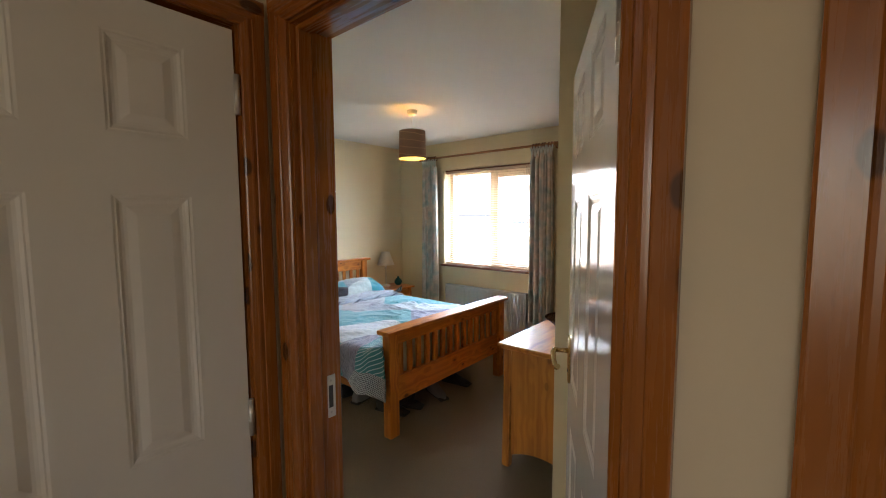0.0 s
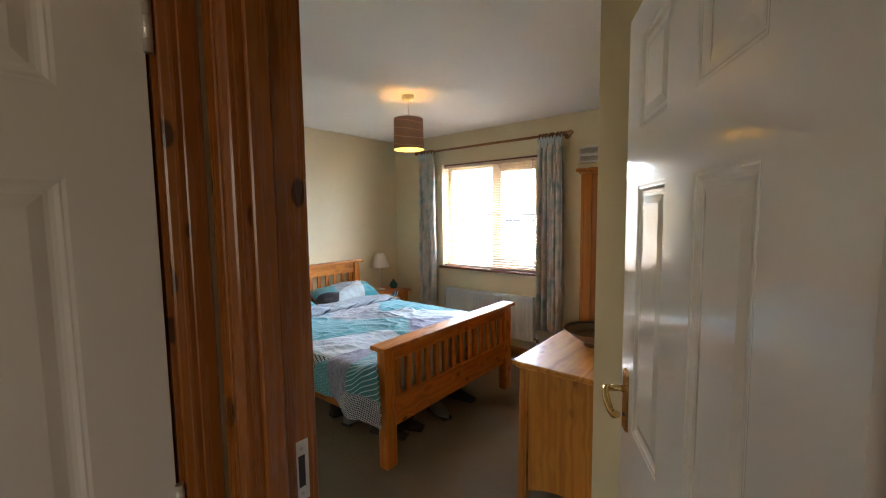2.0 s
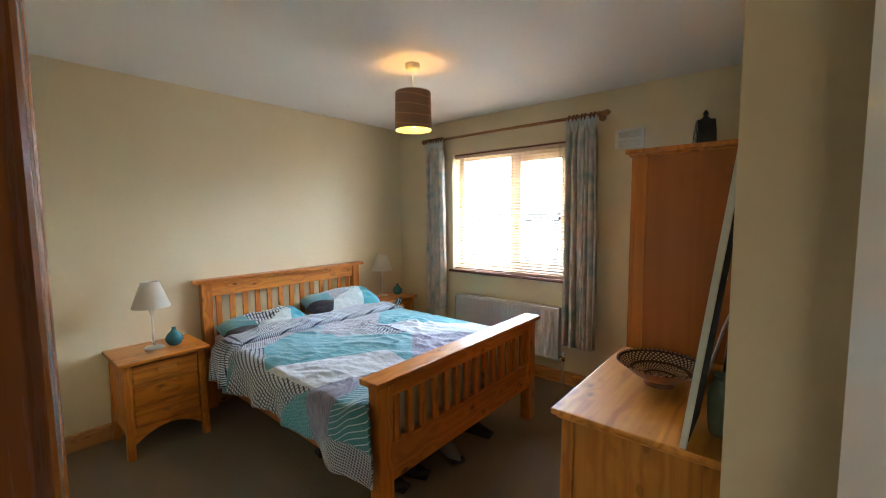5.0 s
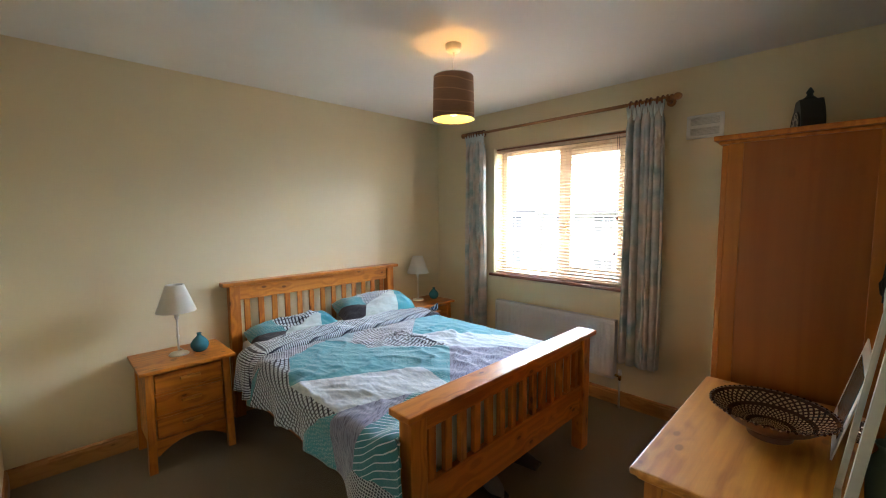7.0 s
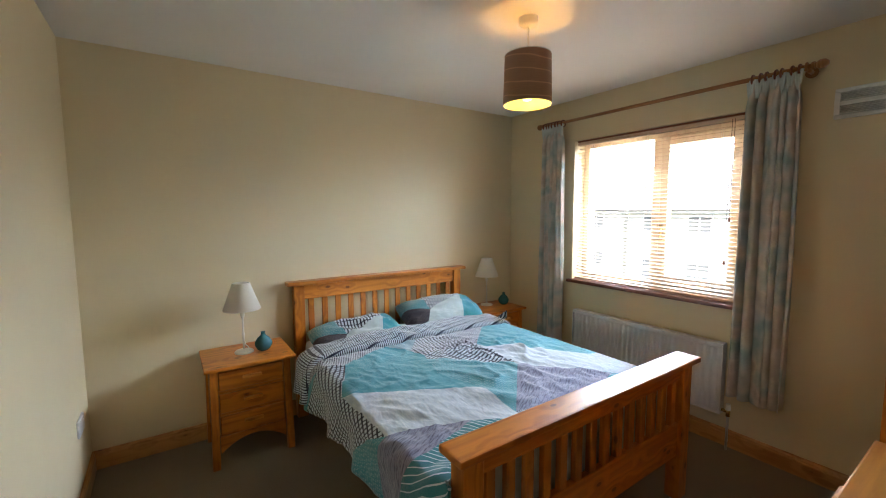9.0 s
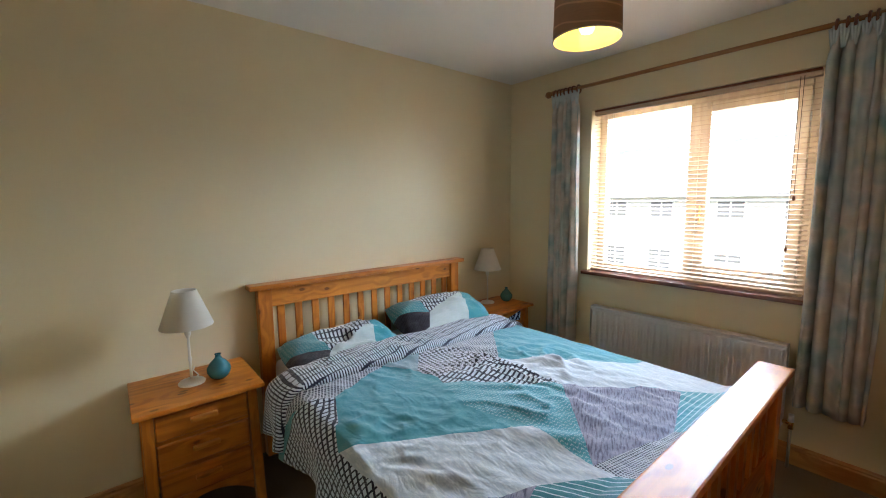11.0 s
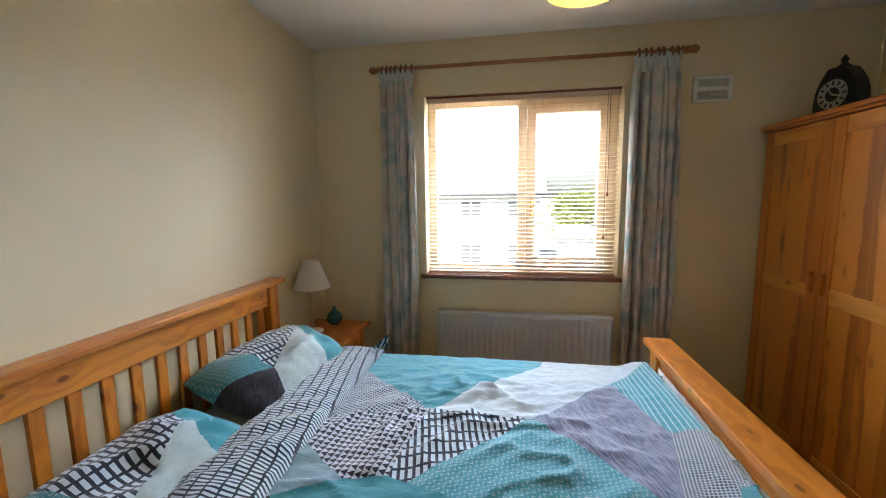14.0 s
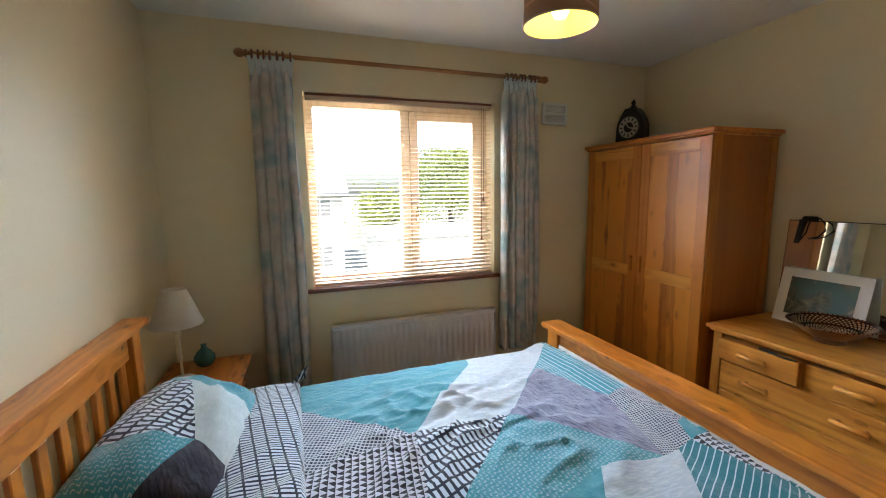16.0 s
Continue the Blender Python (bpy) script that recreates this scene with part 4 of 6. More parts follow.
def pillow(cx, cy, w, d, z, tilt, yaw, seed, plump=0.128, slack=0.9, low=0.0):
    """A plump pillow, w along the headboard, d towards the foot, leaning back by tilt."""
    pats = [("teal", [(0.54, -0.40 + low), (0.72, -1), (1, -1), (1, 1), (0.22, 1)]), ("pale", [(0.54, -0.40 + low), (0.22, 1), (-1, 1), (-1, 0.84), (-0.62, 0.66 + low * 0.5), (-0.42, 0.12 + low)]),
            ("brick", [(0.72, -1), (0.54, -0.40 + low), (-0.42, 0.12 + low), (-0.46, -1)]), ("herring", [(-0.46, -1), (-0.42, 0.12 + low), (-1, -0.25 + low * 0.5), (-1, -1)]),
            ("plum", [(-0.42, 0.12 + low), (-0.62, 0.66 + low * 0.5), (-1, 0.84), (-1, -0.25 + low * 0.5)])]
    m = pose(cx, cy, z, 0, tilt, yaw)
    ob = thing("pillow", (cx, cy, z), "plump pillow in teal, grey and navy patchwork print on the bed", "pillow", "pillows on the bed")
    bm = cloth_sheet(-w / 2, w / 2, -d / 2, d / 2, 0.02, [(k, [(a * 0.5 * 2 * w / 2 if abs(a) < 1 else a * w / 2 * 1.01, b * d / 2 * 1.01) for a, b in poly]) for k, poly in pats])
    top = bm.verts[:]
    for v in top:
        u, s = 2 * v.co.x / w, 2 * v.co.y / d
        puff = max(0.0, (1 - abs(u) ** 3.2) * (1 - abs(s) ** 2.6)) ** 0.55
        v.co = Vector((s * d / 2 * (1 - 0.07 * u * u), u * w / 2 * (1 - 0.07 * s * s), plump * puff * (1 + 0.18 * noise.noise((u * 2 + seed, s * 2, 0))) + (crease(v.co.x, v.co.y, seed) - 0.005) * slack * puff))
    back = bmesh.new()
    n = 16
    g = [[back.verts.new(((2 * j / n - 1) * d / 2 * (1 - 0.07 * (2 * i / n - 1) ** 2), -(2 * i / n - 1) * w / 2 * (1 - 0.07 * (2 * j / n - 1) ** 2), -0.05 * max(0.0, (1 - abs(2 * i / n - 1) ** 3) * (1 - abs(2 * j / n - 1) ** 3)) ** 0.5)) for j in range(n + 1)] for i in range(n + 1)]
    for i in range(n):
        for j in range(n):
            back.faces.new((g[i][j], g[i][j + 1], g[i + 1][j + 1], g[i + 1][j])).smooth = True
    for b in (bm, back):
        bmesh.ops.transform(b, matrix=m, verts=b.verts)
    part("top_cover", bm, [prints[k] for k in PRINT_ORDER], ob)
    part("under_cover", back, prints["teal"], ob)


pillow(-3.285, 2.475, 0.68, 0.45, 0.592, 10, 2, 3.0, 0.098, 2.1, 0.30)
pillow(-3.285, 3.19, 0.70, 0.46, 0.645, 18, -4, 11.0, 0.118, 1.4, 0.10)


# ---- bedside cabinets with their lamps and vases ----
def bedside(y0, y1, x1=-3.085, x0=-3.545, top=0.624):
    ob = thing("bedside_cabinet", ((x0 + x1) / 2, (y0 + y1) / 2, 0), "honey pine three-drawer bedside cabinet with a curved apron", "cabinet", "bedside cabinets")
    a, b = y0 + 0.03, y1 - 0.03
    xf = x1 - 0.035
    bm = bmesh.new()
    box(bm, x0, x1, y0, y1, top - 0.020, top, bevel=0.006, seg=2)
    part("top", bm, pine_y, ob)
    for y in (a, b - 0.04):
        for x, s in ((xf - 0.04, 1), (x0 + 0.012, -1)):
            bm = bmesh.new()
            vs = box(bm, x, x + 0.04, y, y + 0.04, 0, top - 0.020)
            for v in vs[:4]:
                v.co.x += s * 0.012
                v.co.y += (-0.010 if y == a else 0.010)
            part("leg", bm, pine_z, ob)
    for y in (a + 0.008, b - 0.026):
        part("side_panel", box_bm(x0 + 0.05, xf - 0.04, y, y + 0.018, 0.14, top - 0.020), pine_z, ob)
    part("back_panel", box_bm(x0 + 0.014, x0 + 0.022, a + 0.04, b - 0.04, 0.14, top - 0.020), pale_z, ob)
    rows = [(top - 0.154, top - 0.036), (0.322, top - 0.167), (0.185, 0.309)]
    for z0, z1 in rows:
        part("rail", box_bm(xf - 0.030, xf - 0.013, a + 0.04, b - 0.04, z1, z1 + 0.013), pine_y, ob)
        drawer = part("drawer", box_bm(xf - 0.30, xf - 0.004, a + 0.043, b - 0.043, z0 + 0.004, z1 - 0.004, bevel=0.004), pine_y, ob)
        bm = bmesh.new()
        ym, zm = (a + b) / 2, (z0 + z1) / 2 + 0.008
        box(bm, xf - 0.004, xf + 0.022, ym - 0.052, ym + 0.052, zm - 0.008, zm + 0.010, bevel=0.005, seg=2)
        part("handle", bm, pale_y, drawer)
    bm = bmesh.new()
    n = 14
    lo, hi = [], []
    for k in range(n + 1):
        y = a + 0.038 + (b - a - 0.076) * k / n
        arch = 0.075 * (1 - (2 * k / n - 1) ** 2)
        lo.append([bm.verts.new((x, y, 0.085 + arch)) for x in (xf - 0.028, xf - 0.006)])
        hi.append([bm.verts.new((x, y, 0.184)) for x in (xf - 0.028, xf - 0.006)])
    for k in range(n):
        for q in ((lo[k][1], lo[k + 1][1], hi[k + 1][1], hi[k][1]), (lo[k + 1][0], lo[k][0], hi[k][0], hi[k + 1][0]), (lo[k][0], lo[k + 1][0], lo[k + 1][1], lo[k][1]), (hi[k][1], hi[k + 1][1], hi[k + 1][0], hi[k][0])):
            bm.faces.new(q)
    part("apron", bm, pine_y, ob)
    return ob


bedside(1.485, 1.983, x1=-3.12, top=0.610)
bedside(3.592, 4.060, x1=-3.165, top=0.615)


def table_lamp(x, y, z):
    ob = thing("table_lamp", (x, y, z), "cream metal table lamp with a tapered fabric shade on cabinet", "lamp", "bedside lamps")
    bm = bmesh.new()
    lathe(bm, x, y, [(0.055, z), (0.056, z + 0.006), (0.050, z + 0.012), (0.022, z + 0.017), (0.010, z + 0.024)], 28)
    part("base", bm, cream_metal, ob)
    bm = bmesh.new()
    lathe(bm, x, y, [(0.0065, z + 0.02), (0.0060, z + 0.105), (0.0085, z + 0.1155), (0.0085, z + 0.1208), (0.0055, z + 0.1313), (0.0055, z + 0.2152), (0.009, z + 0.2258), (0.013, z + 0.2363), (0.013, z + 0.2888)], 16)
    part("stem", bm, cream_metal, ob)
    bm = bmesh.new()
    lathe(bm, x, y, [(0.108, z + 0.276), (0.109, z + 0.278), (0.0505, z + 0.442), (0.049, z + 0.4441), (0.047, z + 0.442), (0.106, z + 0.278), (0.108, z + 0.276)], 40, cap=False)
    part("shade", bm, shade_cream, ob, "tapered cream fabric shade")
    bm = bmesh.new()
    for k in range(3):
        t = 2 * math.pi * k / 3
        rod(bm, (x, y, z + 0.2825), (x + 0.104 * math.cos(t), y + 0.104 * math.sin(t), z + 0.2825), 0.0014, 6)
    part("shade_ring", bm, steel, ob)
    bm = bmesh.new()
    lathe(bm, x, y, [(0.012, z + 0.2888), (0.020, z + 0.315), (0.022, z + 0.336), (0.014, z + 0.3622), (0.002, z + 0.3696)], 16)
    part("bulb", bm, white_plastic, ob)


table_lamp(-3.345, 1.722, 0.610)
table_lamp(-3.435, 3.805, 0.615)


def vase(x, y, z, s=1.0):
    bm = bmesh.new()
    lathe(bm, x, y, [(0.026 * s, z), (0.040 * s, z + 0.012 * s), (0.052 * s, z + 0.036 * s), (0.051 * s, z + 0.056 * s), (0.036 * s, z + 0.080 * s), (0.017 * s, z + 0.098 * s), (0.011 * s, z + 0.112 * s), (0.015 * s, z + 0.120 * s), (0.011 * s, z + 0.119 * s), (0.006 * s, z + 0.10 * s)], 32)
    solid("bud_vase", bm, teal_glaze, "small round teal glazed bud vase on the bedside cabinet", "vase", "teal vases", at=(x, y, z))


vase(-3.322, 1.833, 0.610)
vase(-3.372, 3.962, 0.615, 0.95)
bm = bmesh.new()
tube(bm, [(-3.37, 1.70, 0.618), (-3.39, 1.74, 0.614), (-3.42, 1.76, 0.613), (-3.50, 1.75, 0.613), (-3.552, 1.76, 0.613), (-3.558, 1.76, 0.55), (-3.56, 1.74, 0.3), (-3.56, 1.65, 0.12)], 0.003, 6)
solid("lamp_cord", bm, white_plastic, "thin white flex running from a lamp down the wall", "cable", at=(-3.37, 1.70, 0.610))


# ---- dresser ----
dresser = thing("chest_of_drawers", (-0.55, 2.74, 0), "honey pine chest of drawers with wooden bar pulls, top drawer ajar", "chest of drawers")
DXF, DXB, DY0, DY1, DT = -0.815, -0.290, 2.30, 3.195, 0.762
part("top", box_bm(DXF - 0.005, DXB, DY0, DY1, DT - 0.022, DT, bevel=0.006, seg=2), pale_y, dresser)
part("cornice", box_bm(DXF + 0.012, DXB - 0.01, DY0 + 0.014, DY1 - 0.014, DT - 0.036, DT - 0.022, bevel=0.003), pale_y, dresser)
ya, yb, xf = DY0 + 0.028, DY1 - 0.028, DXF + 0.028
for y in (ya, yb - 0.045):
    for x in (xf, DXB - 0.055):
        bm = bmesh.new()
        vs = box(bm, x, x + 0.045, y, y + 0.045, 0, DT - 0.036)
        for v in vs[:4]:
            v.co.y += -0.008 if y == ya else 0.008
            v.co.x += -0.008 if x == xf else 0.008
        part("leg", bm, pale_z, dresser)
for y in (ya + 0.006, yb - 0.026):
    bm = bmesh.new()
    n = 10
    for k in range(n):
        x0, x1 = xf + 0.045 + (DXB - 0.055 - xf - 0.045) * k / n, xf + 0.045 + (DXB - 0.055 - xf - 0.045) * (k + 1) / n
        za, zb = (0.075 + 0.05 * (1 - (2 * q / n - 1) ** 2) for q in (k, k + 1))
        vs = box(bm, x0, x1, y, y + 0.020, za, DT - 0.036)
        vs[1].co.z = vs[2].co.z = zb
    bmesh.ops.remove_doubles(bm, verts=bm.verts, dist=1e-5)
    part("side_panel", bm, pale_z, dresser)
part("back_panel", box_bm(DXB - 0.018, DXB - 0.010, ya + 0.045, yb - 0.045, 0.09, DT - 0.036), pale_z, dresser)
part("apron", box_bm(xf + 0.004, xf + 0.024, ya + 0.045, yb - 0.045, 0.085, 0.125), pale_y, dresser)
ROWS_Z = [(0.592, 0.706, 2), (0.425, 0.580, 1), (0.280, 0.413, 1), (0.135, 0.268, 1)]
for z0, z1, n in ROWS_Z:
    part("rail", box_bm(xf + 0.006, xf + 0.03, ya + 0.045, yb - 0.045, z0 - 0.012, z0), pale_y, dresser)
    for k in range(n):
        y0 = ya + 0.048 + (yb - ya - 0.096) * k / n + (0.006 if k else 0)
        y1 = ya + 0.048 + (yb - ya - 0.096) * (k + 1) / n - (0.006 if k == 0 and n == 2 else 0)
        out = 0.028 if (n == 2 and k == 1) else 0.0
        drawer = part("drawer", box_bm(xf - 0.002 - out, xf + 0.34, y0, y1, z0 + 0.002, z1 - 0.003, bevel=0.003), pale_y, dresser)
        for ym in ([(y0 + y1) / 2] if n == 2 else [y0 + (y1 - y0) * 0.25, y0 + (y1 - y0) * 0.75]):
            zm = (z0 + z1) / 2 + 0.006
            bm = bmesh.new()
            rod(bm, (xf - 0.032 - out, ym - 0.064, zm), (xf - 0.032 - out, ym + 0.064, zm), 0.0115, 14)
            for s in (-0.045, 0.045):
                rod(bm, (xf - 0.004 - out, ym + s, zm), (xf - 0.032 - out, ym + s, zm), 0.008, 10)
            part("handle", bm, pale_y, drawer)
part("divider", box_bm(xf + 0.004, xf + 0.03, 2.742, 2.753, 0.592, 0.706), pale_z, dresser)
bm = bmesh.new()
tube(bm, [(xf - 0.012, 2.93, 0.708), (xf - 0.018, 2.90, 0.711), (xf - 0.014, 2.87, 0.707), (xf - 0.022, 2.84, 0.704), (xf - 0.026, 2.80, 0.708), (xf - 0.012, 2.77, 0.702)], 0.006, 6)
solid("garment_edge", bm, black_stuff, "edge of a black garment caught over the drawer", "clothing", at=(xf - 0.014, 2.85, 0.700))

# bowl on the dresser
bowl = thing("patterned_bowl", (-0.560, 2.780, DT), "wide shallow brown glazed bowl with pale dotted pattern on the dresser", "bowl")
bx, by, bz = -0.560, 2.780, DT
bm = bmesh.new()
inner = [(r, bz + 0.026 + 0.066 * (r / 0.16) ** 2.0) for r in [0.004 + 0.156 * k / 14 for k in range(15)]]
lathe(bm, bx, by, inner, 56, cap=False)
part("bowl_inside", bm, bowl_glaze, bowl, "dotted brown glaze")
bm = bmesh.new()
lathe(bm, bx, by, [(0.058, bz), (0.060, bz + 0.005), (0.050, bz + 0.018), (0.072, bz + 0.026), (0.112, bz + 0.050), (0.148, bz + 0.080), (0.161, bz + 0.091), (0.164, bz + 0.095), (0.160, bz + 0.0925)], 56, cap=False)
part("bowl_outside", bm, bowl_clay, bowl)
for k in range(56):
    t = 2 * math.pi * k / 56
    bm = bmesh.new()
    rod(bm, (bx + 0.1615 * math.cos(t), by + 0.1615 * math.sin(t), bz + 0.0915), (bx + 0.165 * math.cos(t), by + 0.165 * math.sin(t), bz + 0.0945), 0.0042, 6)
    part("rim_dot", bm, bowl_glaze, bowl)


def leaning_panel(bm, y0, y1, xb, zb, xt, zt, t, inset=0.0, off=0.0):
    """A slab leaning towards the east wall; off lifts it towards the room."""
    up = Vector((xt - xb, 0, zt - zb))
    L = up.length
    up.normalize()
    out = Vector((-up.z, 0, up.x))
    p = []
    for d in (off, off + t):
        for y, s in ((y0 + inset, inset), (y1 - inset, inset), (y1 - inset, L - inset), (y0 + inset, L - inset)):
            p.append(bm.verts.new(Vector((xb, y, zb)) + up * s + out * d))
    for f in ((3, 2, 1, 0), (4, 5, 6, 7), (0, 1, 5, 4), (1, 2, 6, 5), (2, 3, 7, 6), (3, 0, 4, 7)):
        bm.faces.new([p[i] for i in f])


def frame_bars(bm, y0, y1, xb, zb, xt, zt, t, w, off=0.0):
    up = Vector((xt - xb, 0, zt - zb))
    L = up.length
    up.normalize()
    for a, b, s0, s1 in ((y0, y1, 0, w), (y0, y1, L - w, L), (y0, y0 + w, w, L - w), (y1 - w, y1, w, L - w)):
        lo, hi = Vector((xb, 0, zb)) + up * s0, Vector((xb, 0, zb)) + up * s1
        leaning_panel(bm, a, b, lo.x, lo.z, hi.x, hi.z, t, 0, off)


# dressing mirror against the wall
mirror = thing("dressing_mirror", (-0.34, 2.76, DT), "frameless rectangular mirror leaning on the wall behind the dresser", "mirror")
bm = bmesh.new()
leaning_panel(bm, 2.54, 3.145, -0.335, DT, -0.290, 1.305, 0.006)
part("backing", bm, black_stuff, mirror)
bm = bmesh.new()
leaning_panel(bm, 2.54, 3.145, -0.335, DT, -0.290, 1.305, 0.004, 0.004, 0.006)
part("mirror_glass", bm, mirror_silver, mirror)
# tall picture frame leaning at the dresser's end
tall = thing("leaning_picture_frame", (-0.40, 2.40, DT), "tall narrow pale framed picture behind glass leaning on the wall", "picture frame")
bm = bmesh.new()
frame_bars(bm, 2.305, 2.56, -0.390, DT, -0.276, 1.70, 0.018, 0.020)
part("frame", bm, grey_frame, tall)
bm = bmesh.new()
leaning_panel(bm, 2.305, 2.56, -0.388, DT, -0.274, 1.70, 0.003, 0.018)
part("backing", bm, black_stuff, tall)
bm = bmesh.new()
leaning_panel(bm, 2.305, 2.56, -0.390, DT, -0.276, 1.70, 0.004, 0.018, 0.008)
part("picture_glass", bm, mirror_silver, tall, "reflecting glass")
# mounted print in front of the mirror
art = thing("mounted_print", (-0.414, 2.90, DT), "teal seascape print in a wide white mount leaning on the mirror", "picture")
bm = bmesh.new()
leaning_panel(bm, 2.735, 3.115, -0.414, DT, -0.346, 1.050, 0.004)
part("mount", bm, mount_white, art)
bm = bmesh.new()
leaning_panel(bm, 2.735, 3.115, -0.414, DT, -0.346, 1.050, 0.0015, 0.048, 0.004)
part("print", bm, art_print, art, "teal and grey seascape")
# things hung on the mirror's corners
bm = bmesh.new()
tube(bm, [(-0.312, 3.085, 1.19), (-0.330, 3.070, 1.24), (-0.325, 3.06, 1.30), (-0.300, 3.045, 1.322), (-0.305, 3.00, 1.318), (-0.330, 2.965, 1.295), (-0.340, 2.955, 1.26), (-0.335, 2.985, 1.225), (-0.325, 3.03, 1.21)], 0.004, 6)
box(bm, -0.325, -0.295, 3.005, 3.075, 1.300, 1.328, bevel=0.008)
rod(bm, (-0.318, 3.075, 1.31), (-0.322, 3.095, 1.18), 0.010, 8, 0.006)
solid("hair_band", bm, black_stuff, "black looped hair band hung over the mirror's corner", "hair band", at=(-0.31, 3.05, 1.305))
bm = bmesh.new()
for k, r in enumerate((0.040, 0.034, 0.028)):
    torus(bm, (-0.335 - 0.004 * k, 2.605 + 0.012 * k, 1.285 - 0.012 * k), r, 0.0028, "X", 24, 6)
for k in range(9):
    t = 2 * math.pi * k / 9
    box(bm, -0.342, -0.334, 2.605 + 0.030 * math.cos(t) - 0.009, 2.605 + 0.030 * math.cos(t) + 0.009, 1.285 + 0.030 * math.sin(t) - 0.009, 1.285 + 0.030 * math.sin(t) + 0.009, bevel=0.003)
solid("flower_garland", bm, mount_white, "small white wire garland hung on the mirror's edge", "garland", at=(-0.335, 2.605, 1.245))
bm = bmesh.new()
lathe(bm, -0.318, 2.475, [(0.028, DT), (0.034, DT + 0.006), (0.040, DT + 0.06), (0.042, DT + 0.12), (0.038, DT + 0.155), (0.026, DT + 0.172), (0.024, DT + 0.182), (0.032, DT + 0.196), (0.028, DT + 0.196), (0.021, DT + 0.180), (0.004, DT + 0.02)], 28)
solid("glass_jar", bm, green_glass, "pale green glazed jar tucked behind the leaning frame", "jar", at=(-0.318, 2.475, DT))

# ---- wardrobe ----
wardrobe = thing("wardrobe", (-0.56, 3.72, 0), "honey pine two-door wardrobe with figured door panels", "wardrobe")
WXF, WXB, WY0, WY1, WT = -0.815, -0.300, 3.232, 4.195, 1.800
part("cornice", box_bm(WXF - 0.028, WXB + 0.005, WY0 - 0.025, WY1 + 0.015, WT - 0.022, WT, bevel=0.006, seg=2), pine_y, wardrobe)
part("moulding", box_bm(WXF - 0.012, WXB, WY0 - 0.010, WY1 + 0.008, WT - 0.036, WT - 0.022, bevel=0.004), pine_y, wardrobe)
bm = bmesh.new()
box(bm, WXF + 0.03, WXB - 0.03, WY0 + 0.006, WY0 + 0.020, 0.06, WT - 0.036)
part("side_board", bm, side_board, wardrobe, "plain orange board")
for x0, x1 in ((WXF + 0.022, WXF + 0.075), (WXB - 0.055, WXB)):
    part("side_stile", box_bm(x0, x1, WY0, WY0 + 0.022, 0, WT - 0.036, bevel=0.002), ward_z, wardrobe)
part("side_board", box_bm(WXF + 0.022, WXB, WY1 - 0.02, WY1, 0, WT - 0.036), side_board, wardrobe)
part("back_board", box_bm(WXB - 0.012, WXB - 0.004, WY0 + 0.022, WY1 - 0.02, 0.04, WT - 0.036), side_board, wardrobe)
part("plinth", box_bm(WXF + 0.03, WXF + 0.05, WY0 + 0.022, WY1 - 0.02, 0, 0.085), pine_y, wardrobe)
part("floor_board", box_bm(WXF + 0.05, WXB - 0.012, WY0 + 0.022, WY1 - 0.02, 0.07, 0.085), pine_y, wardrobe)
ym = 3.700
for a, b, hy in ((WY0 + 0.002, ym - 0.002, ym - 0.045), (ym + 0.002, WY1 - 0.002, ym + 0.03)):
    z0, z1 = 0.092, WT - 0.040
    mid = 0.955
    door = part("door", box_bm(WXF + 0.006, WXF + 0.014, a + 0.05, b - 0.05, z0 + 0.05, z1 - 0.05), flame_z, wardrobe, "figured pine panels")
    for y0, y1 in ((a, a + 0.068), (b - 0.068, b)):
        part("door_stile", box_bm(WXF, WXF + 0.022, y0, y1, z0, z1, bevel=0.003), ward_z, door)
    for q0, q1 in ((z0, z0 + 0.09), (mid - 0.04, mid + 0.035), (z1 - 0.075, z1)):
        part("door_rail", box_bm(WXF + 0.001, WXF + 0.021, a + 0.068, b - 0.068, q0, q1, bevel=0.002), pale_y, door)
    bm = bmesh.new()
    yh = hy if hy < ym else hy
    box(bm, WXF - 0.020, WXF, yh, yh + 0.020, 0.955, 1.055, bevel=0.005, seg=2)
    part("handle", bm, pine_z, door)

# mantel clock on the wardrobe
CX, CY, CZ = -0.595, 4.010, WT
clock = thing("mantel_clock", (CX, CY, CZ), "black pointed mantel clock with an ivory dial on the wardrobe", "clock")
m_clock = Matrix.Translation((CX, CY, CZ)) @ Matrix.Rotation(radians(-74), 4, "Z") @ Matrix.Scale(1.14, 4)


def gothic(t, w):
    """Half width of the case at height share t."""
    return w * (1 - 0.10 * t - 0.55 * max(0.0, (t - 0.45) / 0.55) ** 1.7)


bm = bmesh.new()
rings = []
for d in (-0.042, -0.035, 0.035, 0.042):
    k = 0.94 if abs(d) > 0.04 else 1.0
    ring = []
    n = 18
    for i in range(n + 1):
        t = i / n
        ring.append(bm.verts.new((-gothic(t, 0.092) * k, d, 0.012 + 0.208 * t)))
    for i in range(n, -1, -1):
        t = i / n
        ring.append(bm.verts.new((gothic(t, 0.092) * k, d, 0.012 + 0.208 * t)))
    rings.append(ring)
for a, b in zip(rings, rings[1:]):
    for i in range(len(a)):
        bm.faces.new((a[i], a[(i + 1) % len(a)], b[(i + 1) % len(b)], b[i]))
bm.faces.new(rings[0])
bm.faces.new(rings[-1][::-1])
box(bm, -0.105, 0.105, -0.055, 0.055, 0, 0.014, bevel=0.004)
bmesh.ops.transform(bm, matrix=m_clock, verts=bm.verts)
part("case", bm, dark_iron, clock)
bm = bmesh.new()
